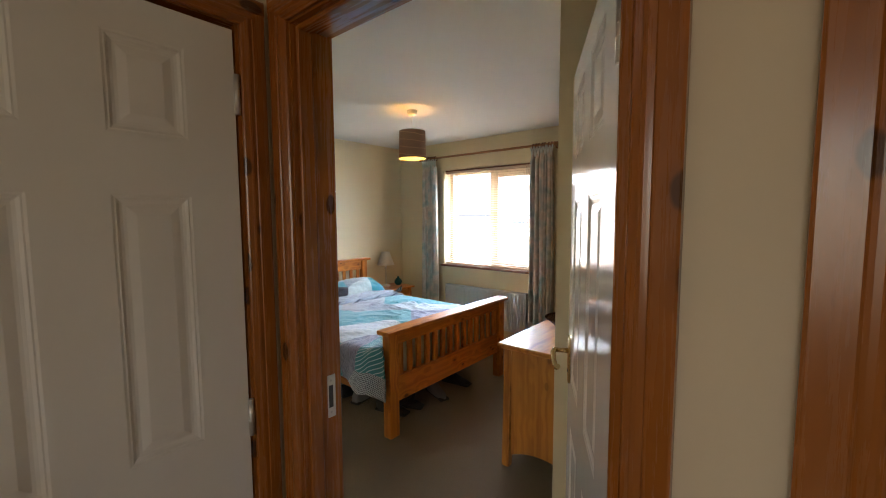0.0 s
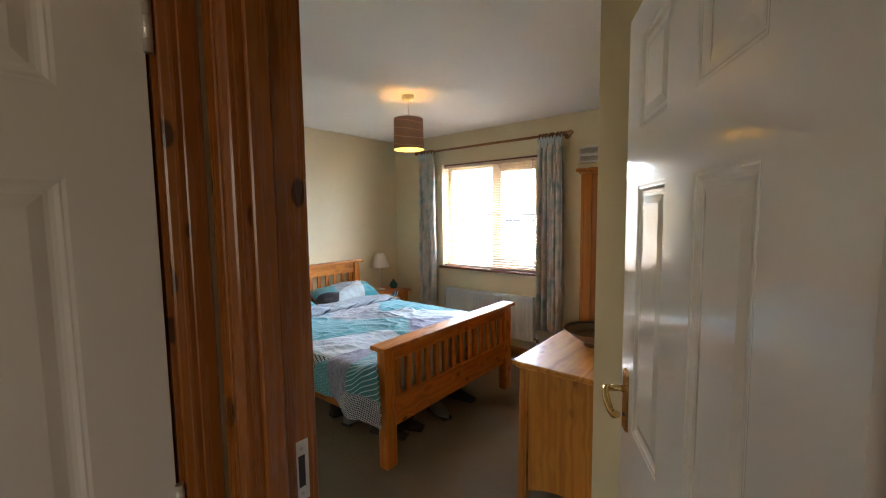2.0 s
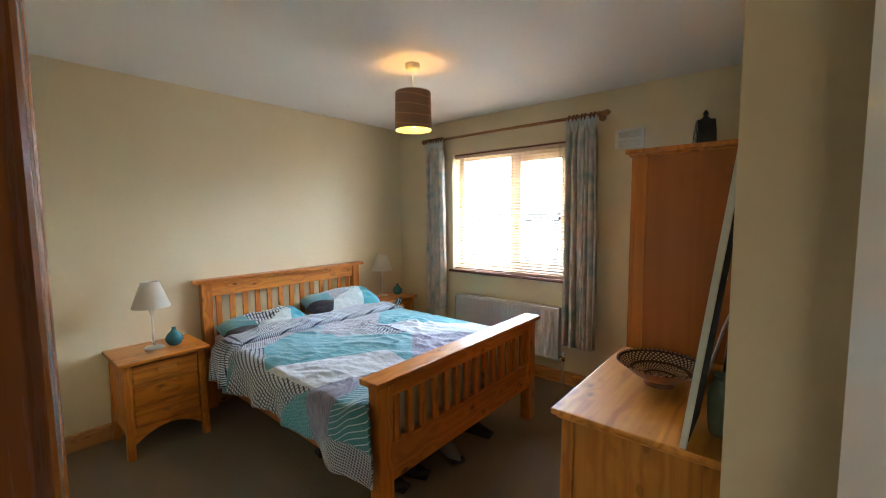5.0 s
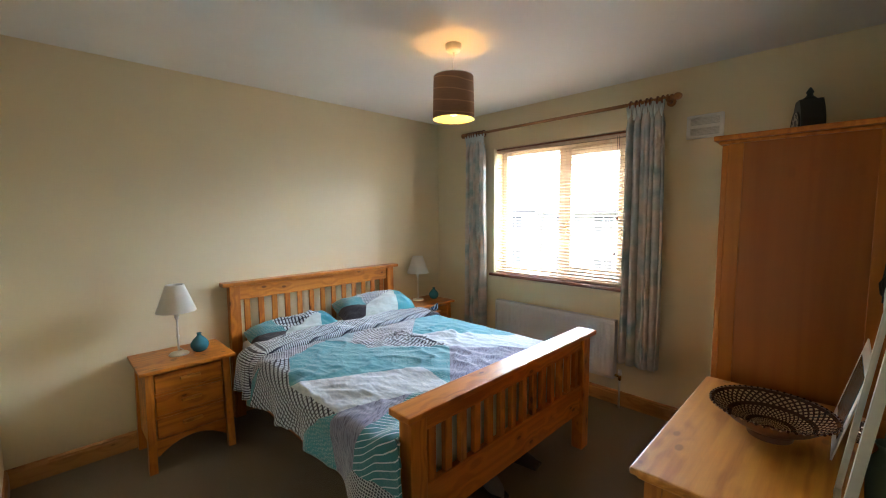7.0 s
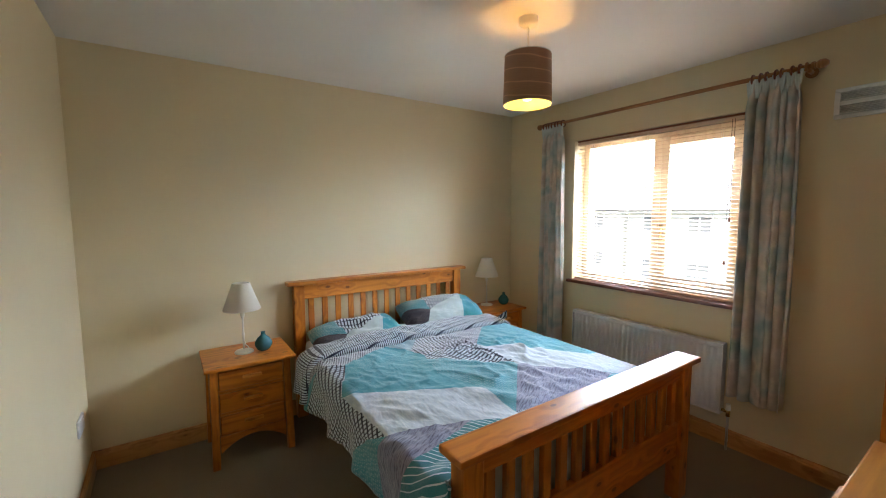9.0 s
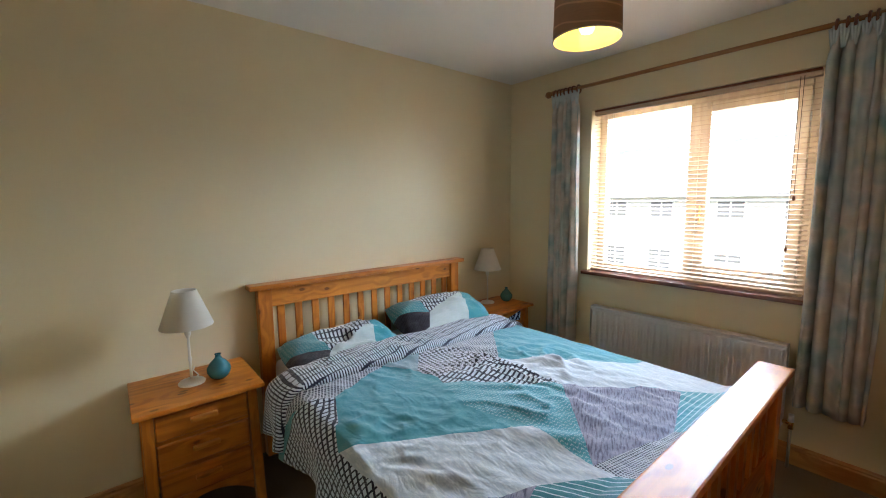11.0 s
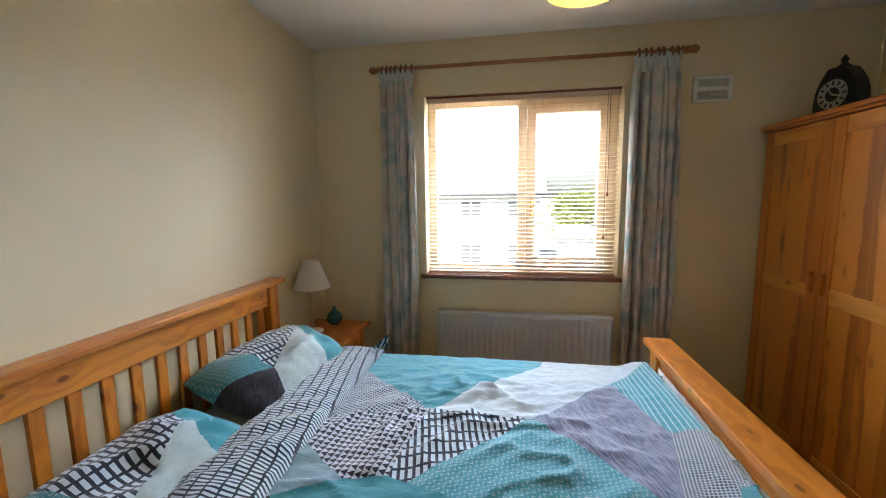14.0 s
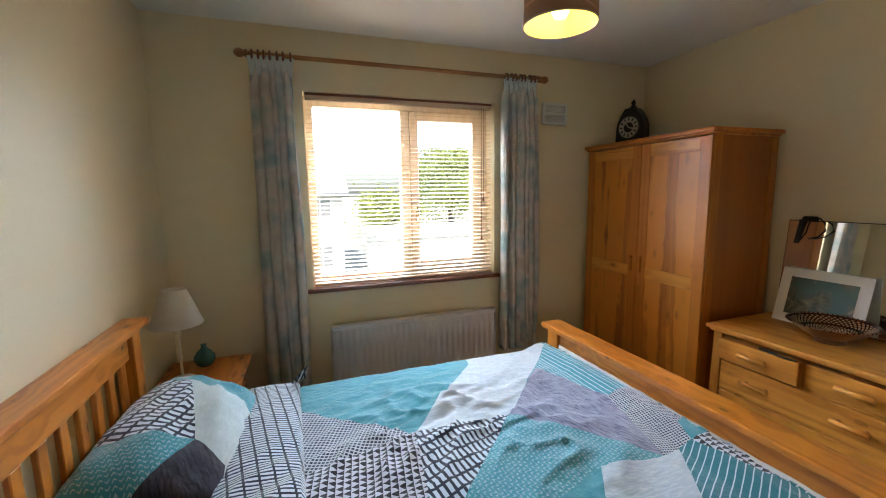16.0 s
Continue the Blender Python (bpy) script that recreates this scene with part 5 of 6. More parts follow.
lathe(bm, 0, 0, [(0.020, 0.218), (0.026, 0.226), (0.014, 0.236), (0.010, 0.246), (0.015, 0.254), (0.010, 0.264), (0.003, 0.276)], 16)
bmesh.ops.transform(bm, matrix=m_clock, verts=bm.verts)
part("finial", bm, dark_iron, clock)
bm = bmesh.new()
rod(bm, (0, -0.042, 0.105), (0, -0.046, 0.105), 0.066, 36)
bmesh.ops.transform(bm, matrix=m_clock, verts=bm.verts)
dial = part("dial", bm, dial_white, clock, "ivory dial with black numerals")
bm = bmesh.new()
torus(bm, (0, -0.045, 0.105), 0.067, 0.004, "Y", 36, 6)
bmesh.ops.transform(bm, matrix=m_clock, verts=bm.verts)
part("bezel", bm, dark_iron, dial)
bm = bmesh.new()
rod(bm, (0, -0.0462, 0.105), (0, -0.0468, 0.105), 0.030, 24)
bmesh.ops.transform(bm, matrix=m_clock, verts=bm.verts)
part("dial_centre", bm, dark_iron, dial)
for k in range(12):
    t = 2 * math.pi * k / 12
    bm = bmesh.new()
    box(bm, -0.0038, 0.0038, -0.0472, -0.0462, 0.040, 0.058)
    bmesh.ops.transform(bm, matrix=m_clock @ Matrix.Translation((0, 0, 0.105)) @ Matrix.Rotation(t, 4, "Y"), verts=bm.verts)
    part("numeral", bm, dark_iron, dial)
for t, L, w in ((1.9, 0.034, 0.004), (-0.6, 0.050, 0.003)):
    bm = bmesh.new()
    box(bm, -w, w, -0.0490, -0.0480, 0, L)
    bmesh.ops.transform(bm, matrix=m_clock @ Matrix.Translation((0, 0, 0.105)) @ Matrix.Rotation(t, 4, "Y"), verts=bm.verts)
    part("hand", bm, dial_white, dial)
bm = bmesh.new()
box(bm, -0.70, -0.60, 3.66, 3.76, WT, WT + 0.022, bevel=0.006)
solid("small_dark_box", bm, dark_iron, "small flat dark box lying beside the clock", "box", at=(-0.65, 3.71, WT))

# low black case lying beside the clock
bm = bmesh.new()
box(bm, -0.60, -0.42, 3.70, 3.90, WT, WT + 0.042, bevel=0.016, seg=3)
for v in bm.verts:
    v.co.z -= 0.014 * max(0.0, (3.84 - v.co.y) / 0.14) * (v.co.z > WT + 0.02)
for q in bm.faces:
    q.smooth = True
solid("flat_case", bm, black_stuff, "low black fabric case lying on the wardrobe beside the clock", "case", at=(-0.51, 3.80, WT))

# ---- radiator ----
rad = thing("radiator", (-2.16, 4.17, 0), "white enamelled ribbed panel radiator under the window", "radiator")
RX0, RX1, RZ0, RZ1, RY = -2.725, -1.605, 0.222, 0.672, 4.150
bm = bmesh.new()
prof = []
count = 27
n = count * 8
for i in range(n + 1):
    x = RX0 + 0.02 + (RX1 - RX0 - 0.04) * i / n
    ph = (i % 8) / 8
    d = 0.0 if ph < 0.30 or ph > 0.95 else 0.005 * math.sin((ph - 0.30) / 0.65 * math.pi) ** 0.6
    prof.append((x, RY + d))
cols = [[bm.verts.new((x, y if 0 < k < 3 else RY + 0.001, z)) for k, z in enumerate((RZ0 + 0.022, RZ0 + 0.045, RZ1 - 0.050, RZ1 - 0.028))] for x, y in prof]
for a, b in zip(cols, cols[1:]):
    for k in range(3):
        bm.faces.new((a[k], b[k], b[k + 1], a[k + 1])).smooth = True
part("ribbed_panel", bm, rad_enamel, rad)
part("panel_body", box_bm(RX0 + 0.004, RX1 - 0.004, RY + 0.011, RY + 0.050, RZ0, RZ1 - 0.012, bevel=0.004), rad_enamel, rad)
for z0, z1 in ((RZ0, RZ0 + 0.024), (RZ1 - 0.032, RZ1 - 0.012)):
    part("panel_edge", box_bm(RX0 + 0.004, RX1 - 0.004, RY - 0.001, RY + 0.010, z0, z1, bevel=0.003), rad_enamel, rad)
part("top_grille", box_bm(RX0, RX1, RY - 0.002, RY + 0.056, RZ1 - 0.013, RZ1, bevel=0.003), rad_enamel, rad)
for x in (RX0, RX1 - 0.004):
    part("end_panel", box_bm(x, x + 0.004, RY - 0.002, RY + 0.054, RZ0, RZ1 - 0.013, bevel=0.001), rad_enamel, rad)
for x in (RX0 + 0.18, RX1 - 0.18):
    part("wall_bracket", box_bm(x, x + 0.03, RY + 0.05, YN, RZ0 + 0.05, RZ1 - 0.1), rad_enamel, rad)
for x, s in ((RX1, 1), (RX0, -1)):
    bm = bmesh.new()
    rod(bm, (x, RY + 0.03, RZ0 + 0.025), (x + s * 0.035, RY + 0.03, RZ0 + 0.025), 0.010, 12)
    rod(bm, (x + s * 0.035, RY + 0.03, RZ0 - 0.005), (x + s * 0.035, RY + 0.03, RZ0 + 0.035), 0.012, 12)
    valve = part("valve", bm, brass, rad, "brass valve with a white cap")
    bm = bmesh.new()
    rod(bm, (x + s * 0.035, RY + 0.03, RZ0 + 0.035), (x + s * 0.035, RY + 0.03, RZ0 + 0.075), 0.014, 14, 0.012)
    part("cap", bm, white_plastic, valve)
    bm = bmesh.new()
    rod(bm, (x + s * 0.035, RY + 0.03, 0), (x + s * 0.035, RY + 0.03, RZ0), 0.0075, 10)
    part("pipe", bm, steel, valve)

# ---- curtain pole, rings and curtains ----
PY, PZ = 4.140, 2.230
pole = thing("curtain_pole", (-2.19, PY, PZ), "pine curtain pole with turned finials above the window", "curtain pole")
bm = bmesh.new()
rod(bm, (-3.075, PY, PZ), (-1.285, PY, PZ), 0.0122, 18)
part("rod", bm, pole_wood, pole)
for x, s in ((-3.075, -1), (-1.285, 1)):
    bm = bmesh.new()
    for a, b, r0, r1 in ((0, 0.012, 0.020, 0.020), (0.012, 0.020, 0.015, 0.015), (0.020, 0.035, 0.017, 0.024), (0.035, 0.052, 0.024, 0.022), (0.052, 0.066, 0.022, 0.009)):
        rod(bm, (x + s * a, PY, PZ), (x + s * b, PY, PZ), r0, 18, r1)
    part("finial", bm, pole_wood, pole)
    xb = x - s * 0.02
    bm = bmesh.new()
    rod(bm, (xb, YN, PZ - 0.012), (xb, PY, PZ - 0.012), 0.011, 12)
    rod(bm, (xb, YN - 0.012, PZ - 0.012), (xb, YN, PZ - 0.012), 0.028, 16)
    torus(bm, (xb, PY, PZ), 0.018, 0.006, "X", 18, 8)
    part("bracket", bm, pole_wood, pole)


def curtain(x0, x1, z0, seed, label, spread=0.0):
    cid = thing("curtain", ((x0 + x1) / 2, PY, z0), label, "curtain", "bedroom curtains")
    rings_n = 7
    for k in range(rings_n):
        x = x0 + (x1 - x0) * (k + 0.5) / rings_n + random.uniform(-0.008, 0.008)
        bm = bmesh.new()
        torus(bm, (x, PY, PZ - 0.008), 0.0265, 0.0058, "X", 22, 8)
        rod(bm, (x, PY, PZ - 0.034), (x, PY, PZ - 0.052), 0.0022, 6)
        part("ring", bm, mahogany, cid)
    zt = PZ - 0.038
    bm = bmesh.new()
    uv = bm.loops.layers.uv.verify()
    nx, nz = 150, 44
    grid = []
    flat = 1.30
    for j in range(nz + 1):
        a = j / nz
        z = zt + (z0 - zt) * a
        row = []
        for i in range(nx + 1):
            b = i / nx
            ph = (b + 0.045 * math.sin(b * 8.3 + seed) + 0.03 * math.sin(b * 19 + 2 * seed)) * 5.5 * 2 * math.pi
            loose = min(1.0, a / 0.06)
            amp = 0.010 + 0.024 * loose + 0.010 * a
            wob = noise.noise((b * 5 + seed, a * 1.2, 0))
            y = PY + amp * math.sin(ph + 0.9 * wob + 0.5 * a * math.sin(seed + b * 9)) + 0.010 * noise.noise((b * 9 + seed, a * 2.0, 3))
            y += 0.006 * (1 - loose) * math.sin(ph * 3)
            x = x0 + (x1 - x0) * b + 0.012 * math.cos(ph + wob) * loose + 0.020 * wob * a
            # gathered above, a little wider below
            x = (x0 + x1) / 2 + (x - (x0 + x1) / 2) * (0.92 + 0.10 * loose + 0.10 * a) + spread * a
            row.append((bm.verts.new((x, y, z + 0.008 * math.sin(ph) * (1 - loose) + (0.012 * noise.noise((b * 3 + seed, 1, 1)) if j == nz else 0))), (b * flat + seed, -a * 1.9)))
        grid.append(row)
    for a, b in zip(grid, grid[1:]):
        for i in range(nx):
            q = (a[i], a[i + 1], b[i + 1], b[i])
            f = bm.faces.new([v for v, _ in q])
            f.smooth = True
            for loop, (_, c) in zip(f.loops, q):
                loop[uv].uv = c
    cloth = part("drop", bm, curtain_cloth, cid)
    mod = cloth.modifiers.new("thickness", "SOLIDIFY")
    mod.thickness = 0.0025
    for k in range(7):
        x = x0 + (x1 - x0) * (k + 0.5) / 7
        bm = bmesh.new()
        for s in (-0.009, 0.0, 0.009):
            rod(bm, (x + s * 0.5, PY - 0.014, zt - 0.075), (x + s * 1.5, PY - 0.016, zt + 0.016 + random.uniform(0, 0.016)), 0.0045, 6, 0.0075)
        part("pinch_pleat", bm, heading_cloth, cid, "pale aqua pinch pleat")


curtain(-3.075, -2.850, 0.340, 1.3, "blue and taupe mottled pinch-pleat curtain drawn back beside the bed", 0.0)
curtain(-1.560, -1.315, 0.372, 6.1, "blue and taupe mottled pinch-pleat curtain drawn back beside the wardrobe", 0.010)

# ---- wooden venetian blind ----
blind = thing("venetian_blind", (-2.19, 4.272, WZ0), "pale wood venetian blind lowered with its slats open", "blind")
BLX0, BLX1, BLY = WX0 + 0.012, WX1 - 0.012, 4.272
part("head_rail", box_bm(BLX0, BLX1, BLY - 0.020, BLY + 0.022, WZ1 - 0.016, WZ1 - 0.002, bevel=0.003), mahogany, blind, "dark head rail")
part("valance", box_bm(BLX0, BLX1, BLY - 0.018, BLY + 0.020, WZ1 - 0.040, WZ1 - 0.016, bevel=0.003), blind_wood, blind)
part("bottom_rail", box_bm(BLX0, BLX1, BLY - 0.019, BLY + 0.019, WZ0 + 0.010, WZ0 + 0.026, bevel=0.004), blind_wood, blind)
SLATS = 42
slat_me = None
for k in range(SLATS):
    z = WZ0 + 0.045 + (WZ1 - 0.045 - WZ0 - 0.045) * k / (SLATS - 1)
    if slat_me is None:
        bm = bmesh.new()
        vs = box(bm, BLX0, BLX1, -0.0125, 0.0125, -0.0013, 0.0013)
        bmesh.ops.rotate(bm, verts=bm.verts, cent=(0, 0, 0), matrix=Matrix.Rotation(radians(13), 3, "X"))
        bmesh.ops.translate(bm, verts=bm.verts, vec=(2.19, 0, 0))
        slat_me = mesh_of("slat", bm, blind_wood)
    ob = new("slat", slat_me)
    ob.parent = blind
    ob.location = Vector((-2.19, BLY, z)) - Vector(blind["base"])
for x in (BLX0 + 0.14, -2.20, BLX1 - 0.14):
    for y in (BLY - 0.0135, BLY + 0.0135):
        bm = bmesh.new()
        rod(bm, (x, y, WZ0 + 0.02), (x, y, WZ1 - 0.03), 0.0009, 5)
        part("ladder_cord", bm, cream_metal, blind)
for x, z in ((BLX1 - 0.080, 1.18), (BLX1 - 0.065, 1.45)):
    bm = bmesh.new()
    rod(bm, (x, BLY - 0.026, z), (x, BLY - 0.024, WZ1 - 0.03), 0.0013, 5)
    cord = part("pull_cord", bm, black_stuff, blind)
    bm = bmesh.new()
    lathe(bm, x, BLY - 0.026, [(0.004, z - 0.028), (0.008, z - 0.022), (0.006, z - 0.006), (0.002, z)], 10)
    part("acorn", bm, mahogany, cord)

# ---- wall vent, socket, pendant ----
vent = thing("wall_vent", (-1.10, YN, 2.03), "white plastic louvred wall vent above the wardrobe", "vent")
VX0, VX1, VZ0, VZ1 = -1.205, -1.000, 1.955, 2.105
bm = bmesh.new()
box(bm, VX0, VX1, YN - 0.020, YN, VZ0, VZ0 + 0.020, bevel=0.004)
box(bm, VX0, VX1, YN - 0.020, YN, VZ1 - 0.020, VZ1, bevel=0.004)
box(bm, VX0, VX0 + 0.022, YN - 0.0195, YN, VZ0 + 0.02, VZ1 - 0.02)
box(bm, VX1 - 0.022, VX1, YN - 0.0195, YN, VZ0 + 0.02, VZ1 - 0.02)
box(bm, VX0 + 0.022, VX1 - 0.022, YN - 0.0190, YN, 2.020, 2.040)
part("frame", bm, white_plastic, vent)
part("backing", box_bm(VX0 + 0.02, VX1 - 0.02, YN - 0.004, YN, VZ0 + 0.018, VZ1 - 0.018), vent_dark, vent)
for z in [VZ0 + 0.025 + 0.008 * k for k in range(5)] + [2.046 + 0.008 * k for k in range(5)]:
    bm = bmesh.new()
    vs = box(bm, VX0 + 0.022, VX1 - 0.022, YN - 0.016, YN - 0.004, z, z + 0.0022)
    for v in (vs[2], vs[3], vs[6], vs[7]):
        v.co.z += 0.006
    part("louvre", bm, white_plastic, vent)

SY = YS - 0.034
socket = thing("wall_socket", (-3.26, SY, 0.41), "white plastic double wall socket on the cream wall", "socket")
part("plate", box_bm(-3.335, -3.190, SY, SY + 0.010, 0.365, 0.451, bevel=0.003), white_plastic, socket)
for x in (-3.315, -3.245):
    part("switch", box_bm(x, x + 0.012, SY + 0.010, SY + 0.013, 0.425, 0.441), white_plastic, socket)

PX, PYY = -2.032, 2.858
pendant = thing("pendant_lamp", (PX, PYY, 2.0), "lit pendant lamp with a brown veneer drum shade", "pendant lamp")
bm = bmesh.new()
lathe(bm, PX, PYY, [(0.012, H - 0.042), (0.036, H - 0.038), (0.044, H - 0.026), (0.046, H - 0.004), (0.046, H)], 32)
part("ceiling_rose", bm, white_plastic, pendant, "white plastic ceiling rose")
bm = bmesh.new()
rod(bm, (PX, PYY, 2.20), (PX, PYY, H - 0.04), 0.0033, 8)
part("flex", bm, white_plastic, pendant)
bm = bmesh.new()
lathe(bm, PX, PYY, [(0.018, 2.115), (0.020, 2.135), (0.020, 2.17), (0.014, 2.20), (0.006, 2.215)], 20)
part("lamp_holder", bm, white_plastic, pendant)
bm = bmesh.new()
lathe(bm, PX, PYY, [(0.118, 2.012), (0.112, 2.246)], 56, cap=False)
part("shade", bm, shade_veneer, pendant, "brown wood-veneer drum shade")
bm = bmesh.new()
lathe(bm, PX, PYY, [(0.1155, 2.013), (0.1095, 2.245)], 56, cap=False)
part("lining", bm, shade_lining, pendant, "pale inner lining")
for z, r in ((2.013, 0.1168), (2.245, 0.1108)):
    bm = bmesh.new()
    torus(bm, (PX, PYY, z), r, 0.0026, "Z", 56, 6)
    part("shade_ring", bm, steel, pendant)
bm = bmesh.new()
for k in range(3):
    t = 2 * math.pi * k / 3 + 0.4
    rod(bm, (PX, PYY, 2.195), (PX + 0.110 * math.cos(t), PYY + 0.110 * math.sin(t), 2.242), 0.0016, 6)
part("shade_carrier", bm, steel, pendant)
bm = bmesh.new()
lathe(bm, PX, PYY, [(0.002, 2.030), (0.020, 2.036), (0.029, 2.055), (0.028, 2.075), (0.017, 2.100), (0.013, 2.118)], 20)
bulb = part("bulb", bm, bulb_glow, pendant, "glowing warm bulb")
bulb.visible_shadow = False


# ---- shoes and bags under the bed ----
def shoe(x, y, turn, mat, label, s=1.0):
    ob = thing("shoe", (x, y, 0), label, "shoe", "shoes under the bed")
    m = pose(x, y, 0, 0, 0, turn) @ Matrix.Scale(s, 4)
    bm = bmesh.new()
    rows = []
    for k in range(13):
        t = k / 12
        L = -0.135 + 0.27 * t
        w = 0.036 + 0.012 * math.sin(t * 3.1) - 0.034 * max(0, t - 0.80) / 0.2 * 0.9 - 0.012 * max(0, 0.12 - t) / 0.12
        h = 0.085 - 0.050 * min(1, max(0, (t - 0.30) / 0.45)) - 0.016 * max(0, t - 0.8) / 0.2
        rows.append([bm.verts.new((L, w * math.cos(a), 0.018 + h * max(0, math.sin(a)) ** 0.75)) for a in [math.pi * q / 8 for q in range(9)]])
    for a, b in zip(rows, rows[1:]):
        for q in range(8):
            bm.faces.new((a[q], b[q], b[q + 1], a[q + 1])).smooth = True
    bm.faces.new(rows[0])
    bm.faces.new(rows[-1][::-1])
    bmesh.ops.transform(bm, matrix=m, verts=bm.verts)
    part("upper", bm, mat, ob)
    bm = bmesh.new()
    box(bm, -0.14, 0.135, -0.042, 0.042, 0, 0.020, bevel=0.009, seg=2)
    bmesh.ops.transform(bm, matrix=m, verts=bm.verts)
    part("sole", bm, rubber, ob)


shoe(-1.80, 2.36, 15, shoe_black, "black leather shoe pushed under the bed")
shoe(-1.78, 2.50, 22, shoe_black, "black leather shoe pushed under the bed")
shoe(-1.72, 2.80, -20, shoe_grey, "grey fabric trainer under the bed's foot")
shoe(-1.74, 3.10, 8, shoe_black, "black leather shoe pushed under the bed")
shoe(-2.15, 2.38, 100, shoe_grey, "grey fabric trainer under the bed")
shoe(-2.30, 2.40, 80, shoe_black, "black leather shoe under the bed")
for cx, cy, r in ((-2.75, 2.60, 0.16), (-2.1, 2.85, 0.17), (-1.85, 2.45, 0.11)):
    bm = bmesh.new()
    bmesh.ops.create_icosphere(bm, subdivisions=4, radius=1.0)
    for v in bm.verts:
        p = v.co.copy()
        k = 1 + 0.35 * noise.noise(p * 2.1 + Vector((cx * 7, 0, 0))) + 0.12 * noise.noise(p * 6)
        v.co = Vector((cx + p.x * r * k * 1.3, cy + p.y * r * k, max(0.0, 0.10 + p.z * 0.10 * k)))
    for f in bm.faces:
        f.smooth = True
    solid("fabric_bag", bm, black_stuff, "slumped black fabric bag stored under the bed", "bag", at=(cx, cy, 0))
# ---- outside the window ----
GZ = -2.75
grass_g = Graph("lawn_and_drive", 0.95)
gv = grass_g.coords(jitter=False)
grass_g.color(grass_g.mix(grass_g.noise(gv, 0.6, 5.0), (0.22, 0.24, 0.14), (0.46, 0.45, 0.41)))
grass_g.bump(grass_g.noise(gv, 30.0), 0.5, 0.02)
setting("ground", box_bm(-400, 400, 4.6, 900, GZ - 0.3, GZ), grass_g.mat, "grass and pale paving outside the house", "ground")
render_white = paint("white_render", (0.68, 0.67, 0.645), 0.8, 40.0, 0.004, 0.04)
roof_tile = plain("grey_roof_tiles", (0.42, 0.41, 0.40), 0.8, 0.0, 0.2, 4.0)
dark_window = plain("grey_window_pane", (0.20, 0.21, 0.22), 0.1)
gutter_grey = plain("grey_gutter", (0.22, 0.22, 0.22), 0.5)


def far_house(x0, x1, y, eaves, ridge, label, columns):
    ob = thing("house", ((x0 + x1) / 2, y, GZ), label, "house", "houses across the road")
    part("wall", box_bm(x0, x1, y, y + 8, GZ, eaves), render_white, ob)
    bm = bmesh.new()
    v = [bm.verts.new(p) for p in ((x0 - 0.3, y - 0.35, eaves), (x1 + 0.3, y - 0.35, eaves), (x1 + 0.3, y + 8.35, eaves), (x0 - 0.3, y + 8.35, eaves), (x0 - 0.3, y + 4, ridge), (x1 + 0.3, y + 4, ridge))]
    for f in ((0, 1, 5, 4), (2, 3, 4, 5), (1, 2, 5), (3, 0, 4), (3, 2, 1, 0)):
        bm.faces.new([v[i] for i in f])
    part("roof", bm, roof_tile, ob)
    bm = bmesh.new()
    rod(bm, (x0 - 0.3, y - 0.40, eaves - 0.02), (x1 + 0.3, y - 0.40, eaves - 0.02), 0.06, 8)
    part("gutter", bm, gutter_grey, ob)
    for cx in columns:
        for z0, z1 in ((0.45, 1.30), (-2.0, -0.95)):
            w = part("window", box_bm(cx - 0.55, cx + 0.55, y - 0.05, y + 0.02, z0, z1), white_plastic, ob)
            for a, b in ((cx - 0.48, cx - 0.04), (cx + 0.04, cx + 0.48)):
                for q in range(2):
                    h = (z1 - z0 - 0.14) / 2
                    part("pane", box_bm(a, b, y - 0.07, y - 0.04, z0 + 0.05 + q * (h + 0.04), z0 + 0.05 + q * (h + 0.04) + h), dark_window, w)


far_house(-13.0, -0.9, 22.0, 1.55, 4.2, "two-storey white rendered house with a grey roof", (-11.6, -9.4, -6.6, -4.3, -1.95))
far_house(-30.0, -14.5, 24.0, 1.60, 4.3, "two-storey white rendered house with a grey roof", (-28, -25, -22, -19, -16.3))
garage = thing("garage", (2.5, 15, GZ), "low white rendered garage with a flat roof", "garage")
part("wall", box_bm(-0.6, 9.0, 13.6, 16.6, GZ, 0.20), render_white, garage)
part("flat_roof", box_bm(-0.75, 9.15, 13.45, 16.75, 0.20, 0.34), render_white, garage)

leaf_g = Graph("sunlit_leaves", 0.6)
lr = leaf_g.node("ShaderNodeNewGeometry").outputs["Random Per Island"]
leaf_g.color(leaf_g.mix(lr, (0.16, 0.20, 0.05), (0.46, 0.47, 0.17)))
lt = leaf_g.node("ShaderNodeBsdfTranslucent", [("Color", (0.46, 0.52, 0.13, 1))])
lm = leaf_g.node("ShaderNodeMixShader", [(0, 0.4)])
leaf_g.nt.links.new(leaf_g.b.outputs[0], lm.inputs[1])
leaf_g.nt.links.new(lt.outputs[0], lm.inputs[2])
leaf_g.nt.links.new(lm.outputs[0], leaf_g.nt.nodes["Material Output"].inputs[0])
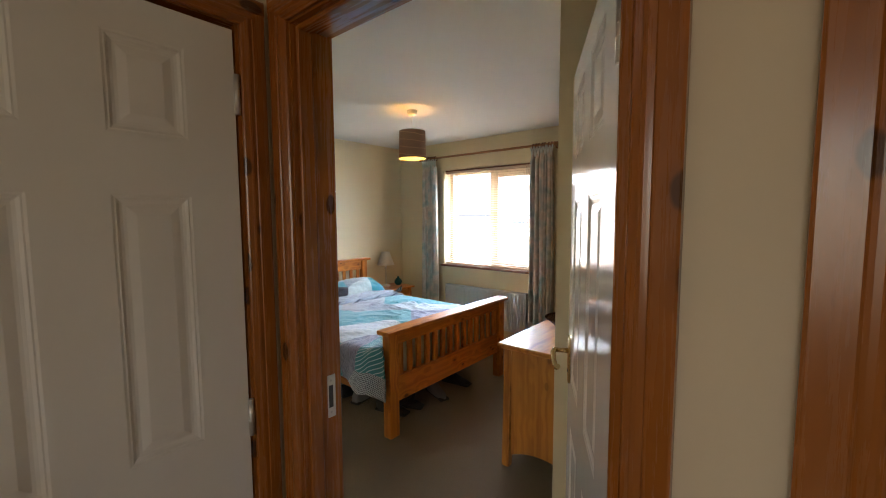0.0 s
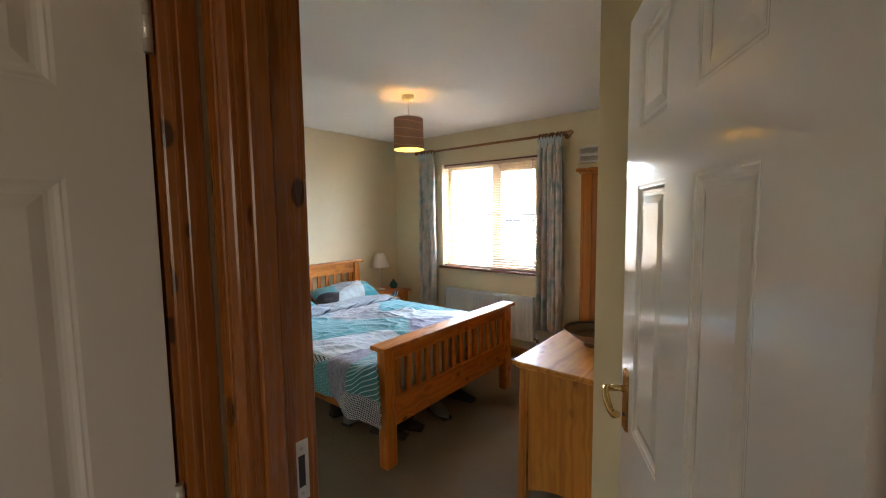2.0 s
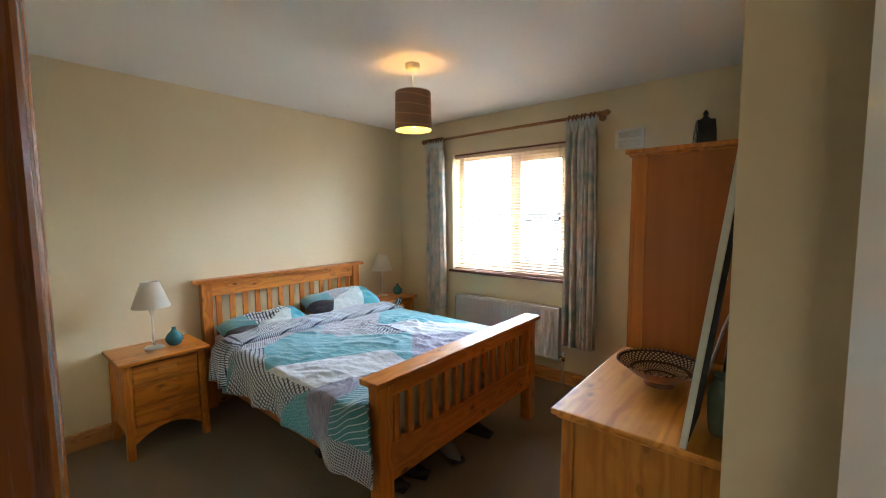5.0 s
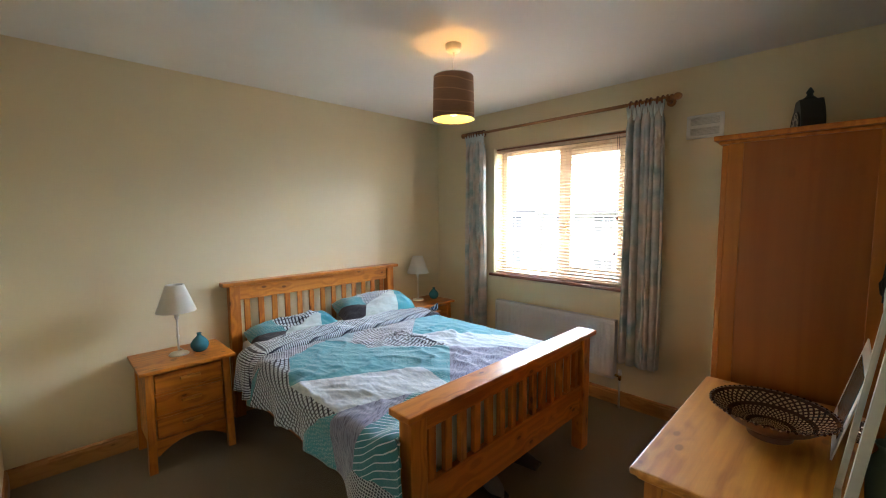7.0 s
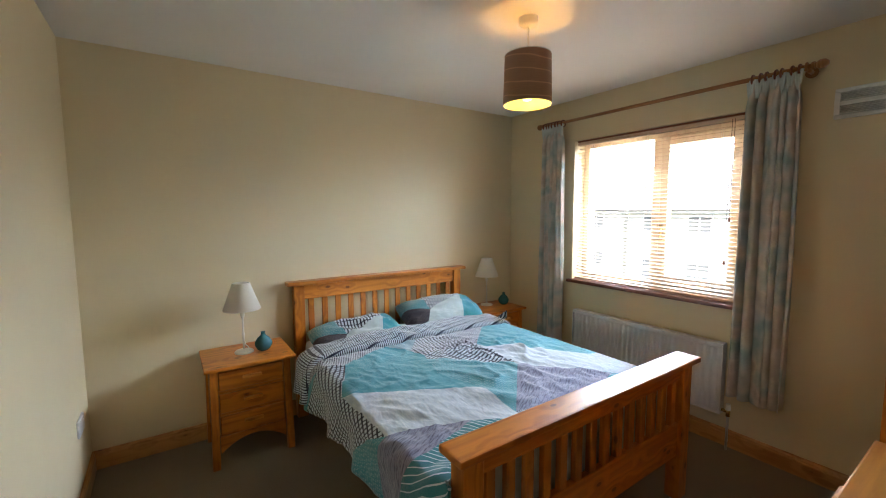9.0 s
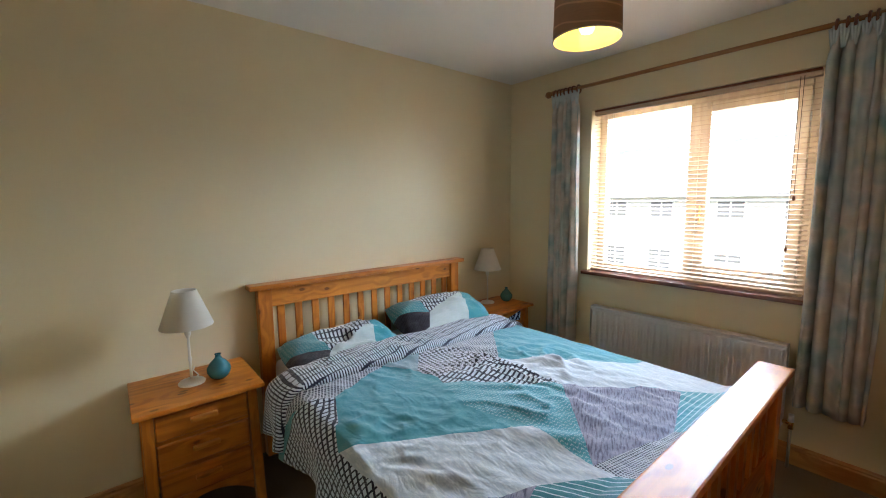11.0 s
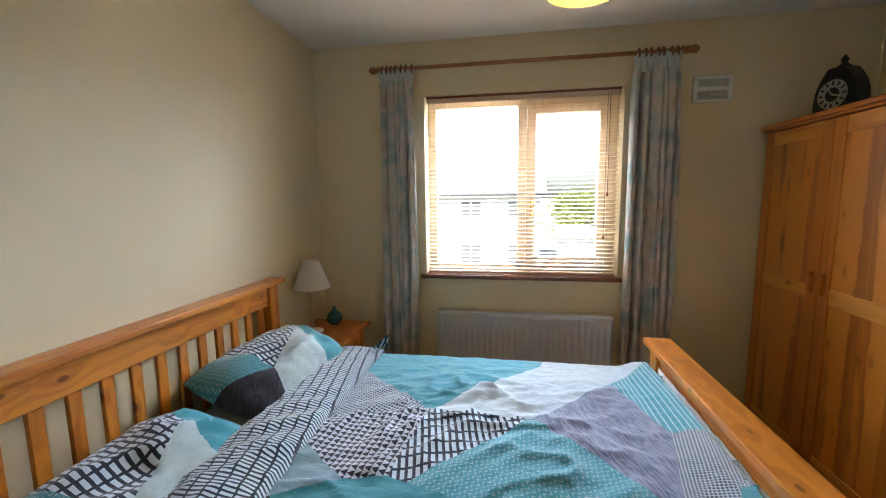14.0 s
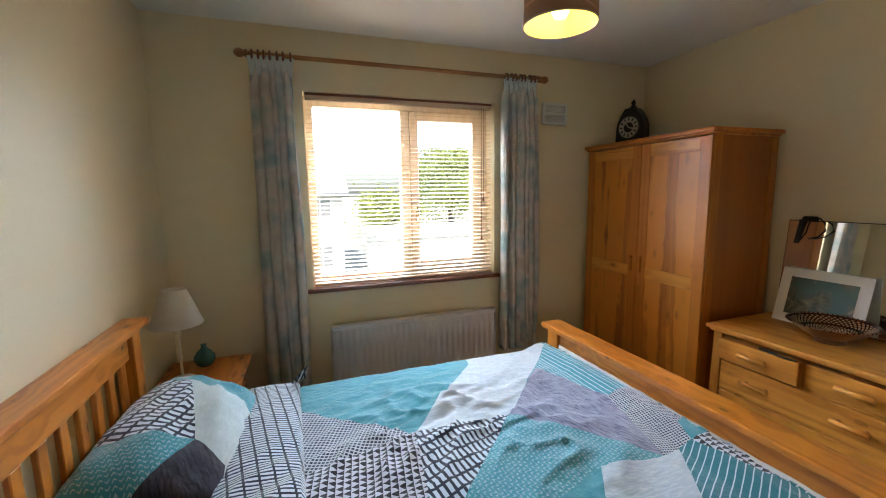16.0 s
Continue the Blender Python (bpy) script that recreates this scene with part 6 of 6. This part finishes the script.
bark = plain("grey_brown_bark", (0.10, 0.075, 0.05), 0.9, 0.0, 0.3, 12.0)


def tree(x, y, crown_z, rx, rz, count, seed):
    rnd = random.Random(seed)
    ob = thing("tree", (x, y, GZ), "leafy green garden tree with a loose crown", "tree", "garden trees")
    bm = bmesh.new()
    tube(bm, [(x, y, GZ), (x + 0.05, y, GZ + 1.2), (x - 0.06, y + 0.05, crown_z - rz * 0.5), (x, y, crown_z)], 0.12, 10)
    tips = []
    for k in range(14):
        t, e = rnd.uniform(0, 2 * math.pi), rnd.uniform(-0.4, 0.9)
        tip = Vector((x + rx * 0.75 * math.cos(t) * math.cos(e), y + rx * 0.75 * math.sin(t) * math.cos(e), crown_z + rz * 0.75 * math.sin(e)))
        tips.append(tip)
        rod(bm, (x, y, crown_z - rz * 0.5), tip, 0.05, 6, 0.012)
    part("trunk", bm, bark, ob)
    verts, faces = [], []
    for k in range(count):
        c = rnd.choice(tips) if rnd.random() < 0.75 else Vector((x, y, crown_z)) + Vector((rnd.gauss(0, rx * 0.42), rnd.gauss(0, rx * 0.42), rnd.gauss(0, rz * 0.42)))
        p = c + Vector((rnd.gauss(0, rx * 0.17), rnd.gauss(0, rx * 0.17), rnd.gauss(0, rz * 0.17)))
        q = Euler((rnd.uniform(0, 6), rnd.uniform(0, 6), rnd.uniform(0, 6))).to_matrix()
        s = rnd.uniform(0.05, 0.11)
        base = len(verts)
        verts += [p + q @ Vector(w) * s for w in ((-1, 0, 0), (0, -0.45, 0.12), (1, 0, 0), (0, 0.45, 0.12))]
        faces.append((base, base + 1, base + 2, base + 3))
    me = bpy.data.meshes.new("crown")
    me.from_pydata([v - Vector((x, y, GZ)) for v in verts], [], faces)
    me.materials.append(leaf_g.mat)
    crown = new("crown", me)
    crown.parent = ob
    tagged(crown, "loose crown of many small leaves", kind="stuff")


tree(0.6, 17.8, 0.75, 1.3, 0.95, 11000, 3)
tree(3.4, 18.2, 1.9, 1.9, 1.8, 15000, 5)
tree(7.2, 18.5, 1.7, 1.9, 1.8, 12000, 8)
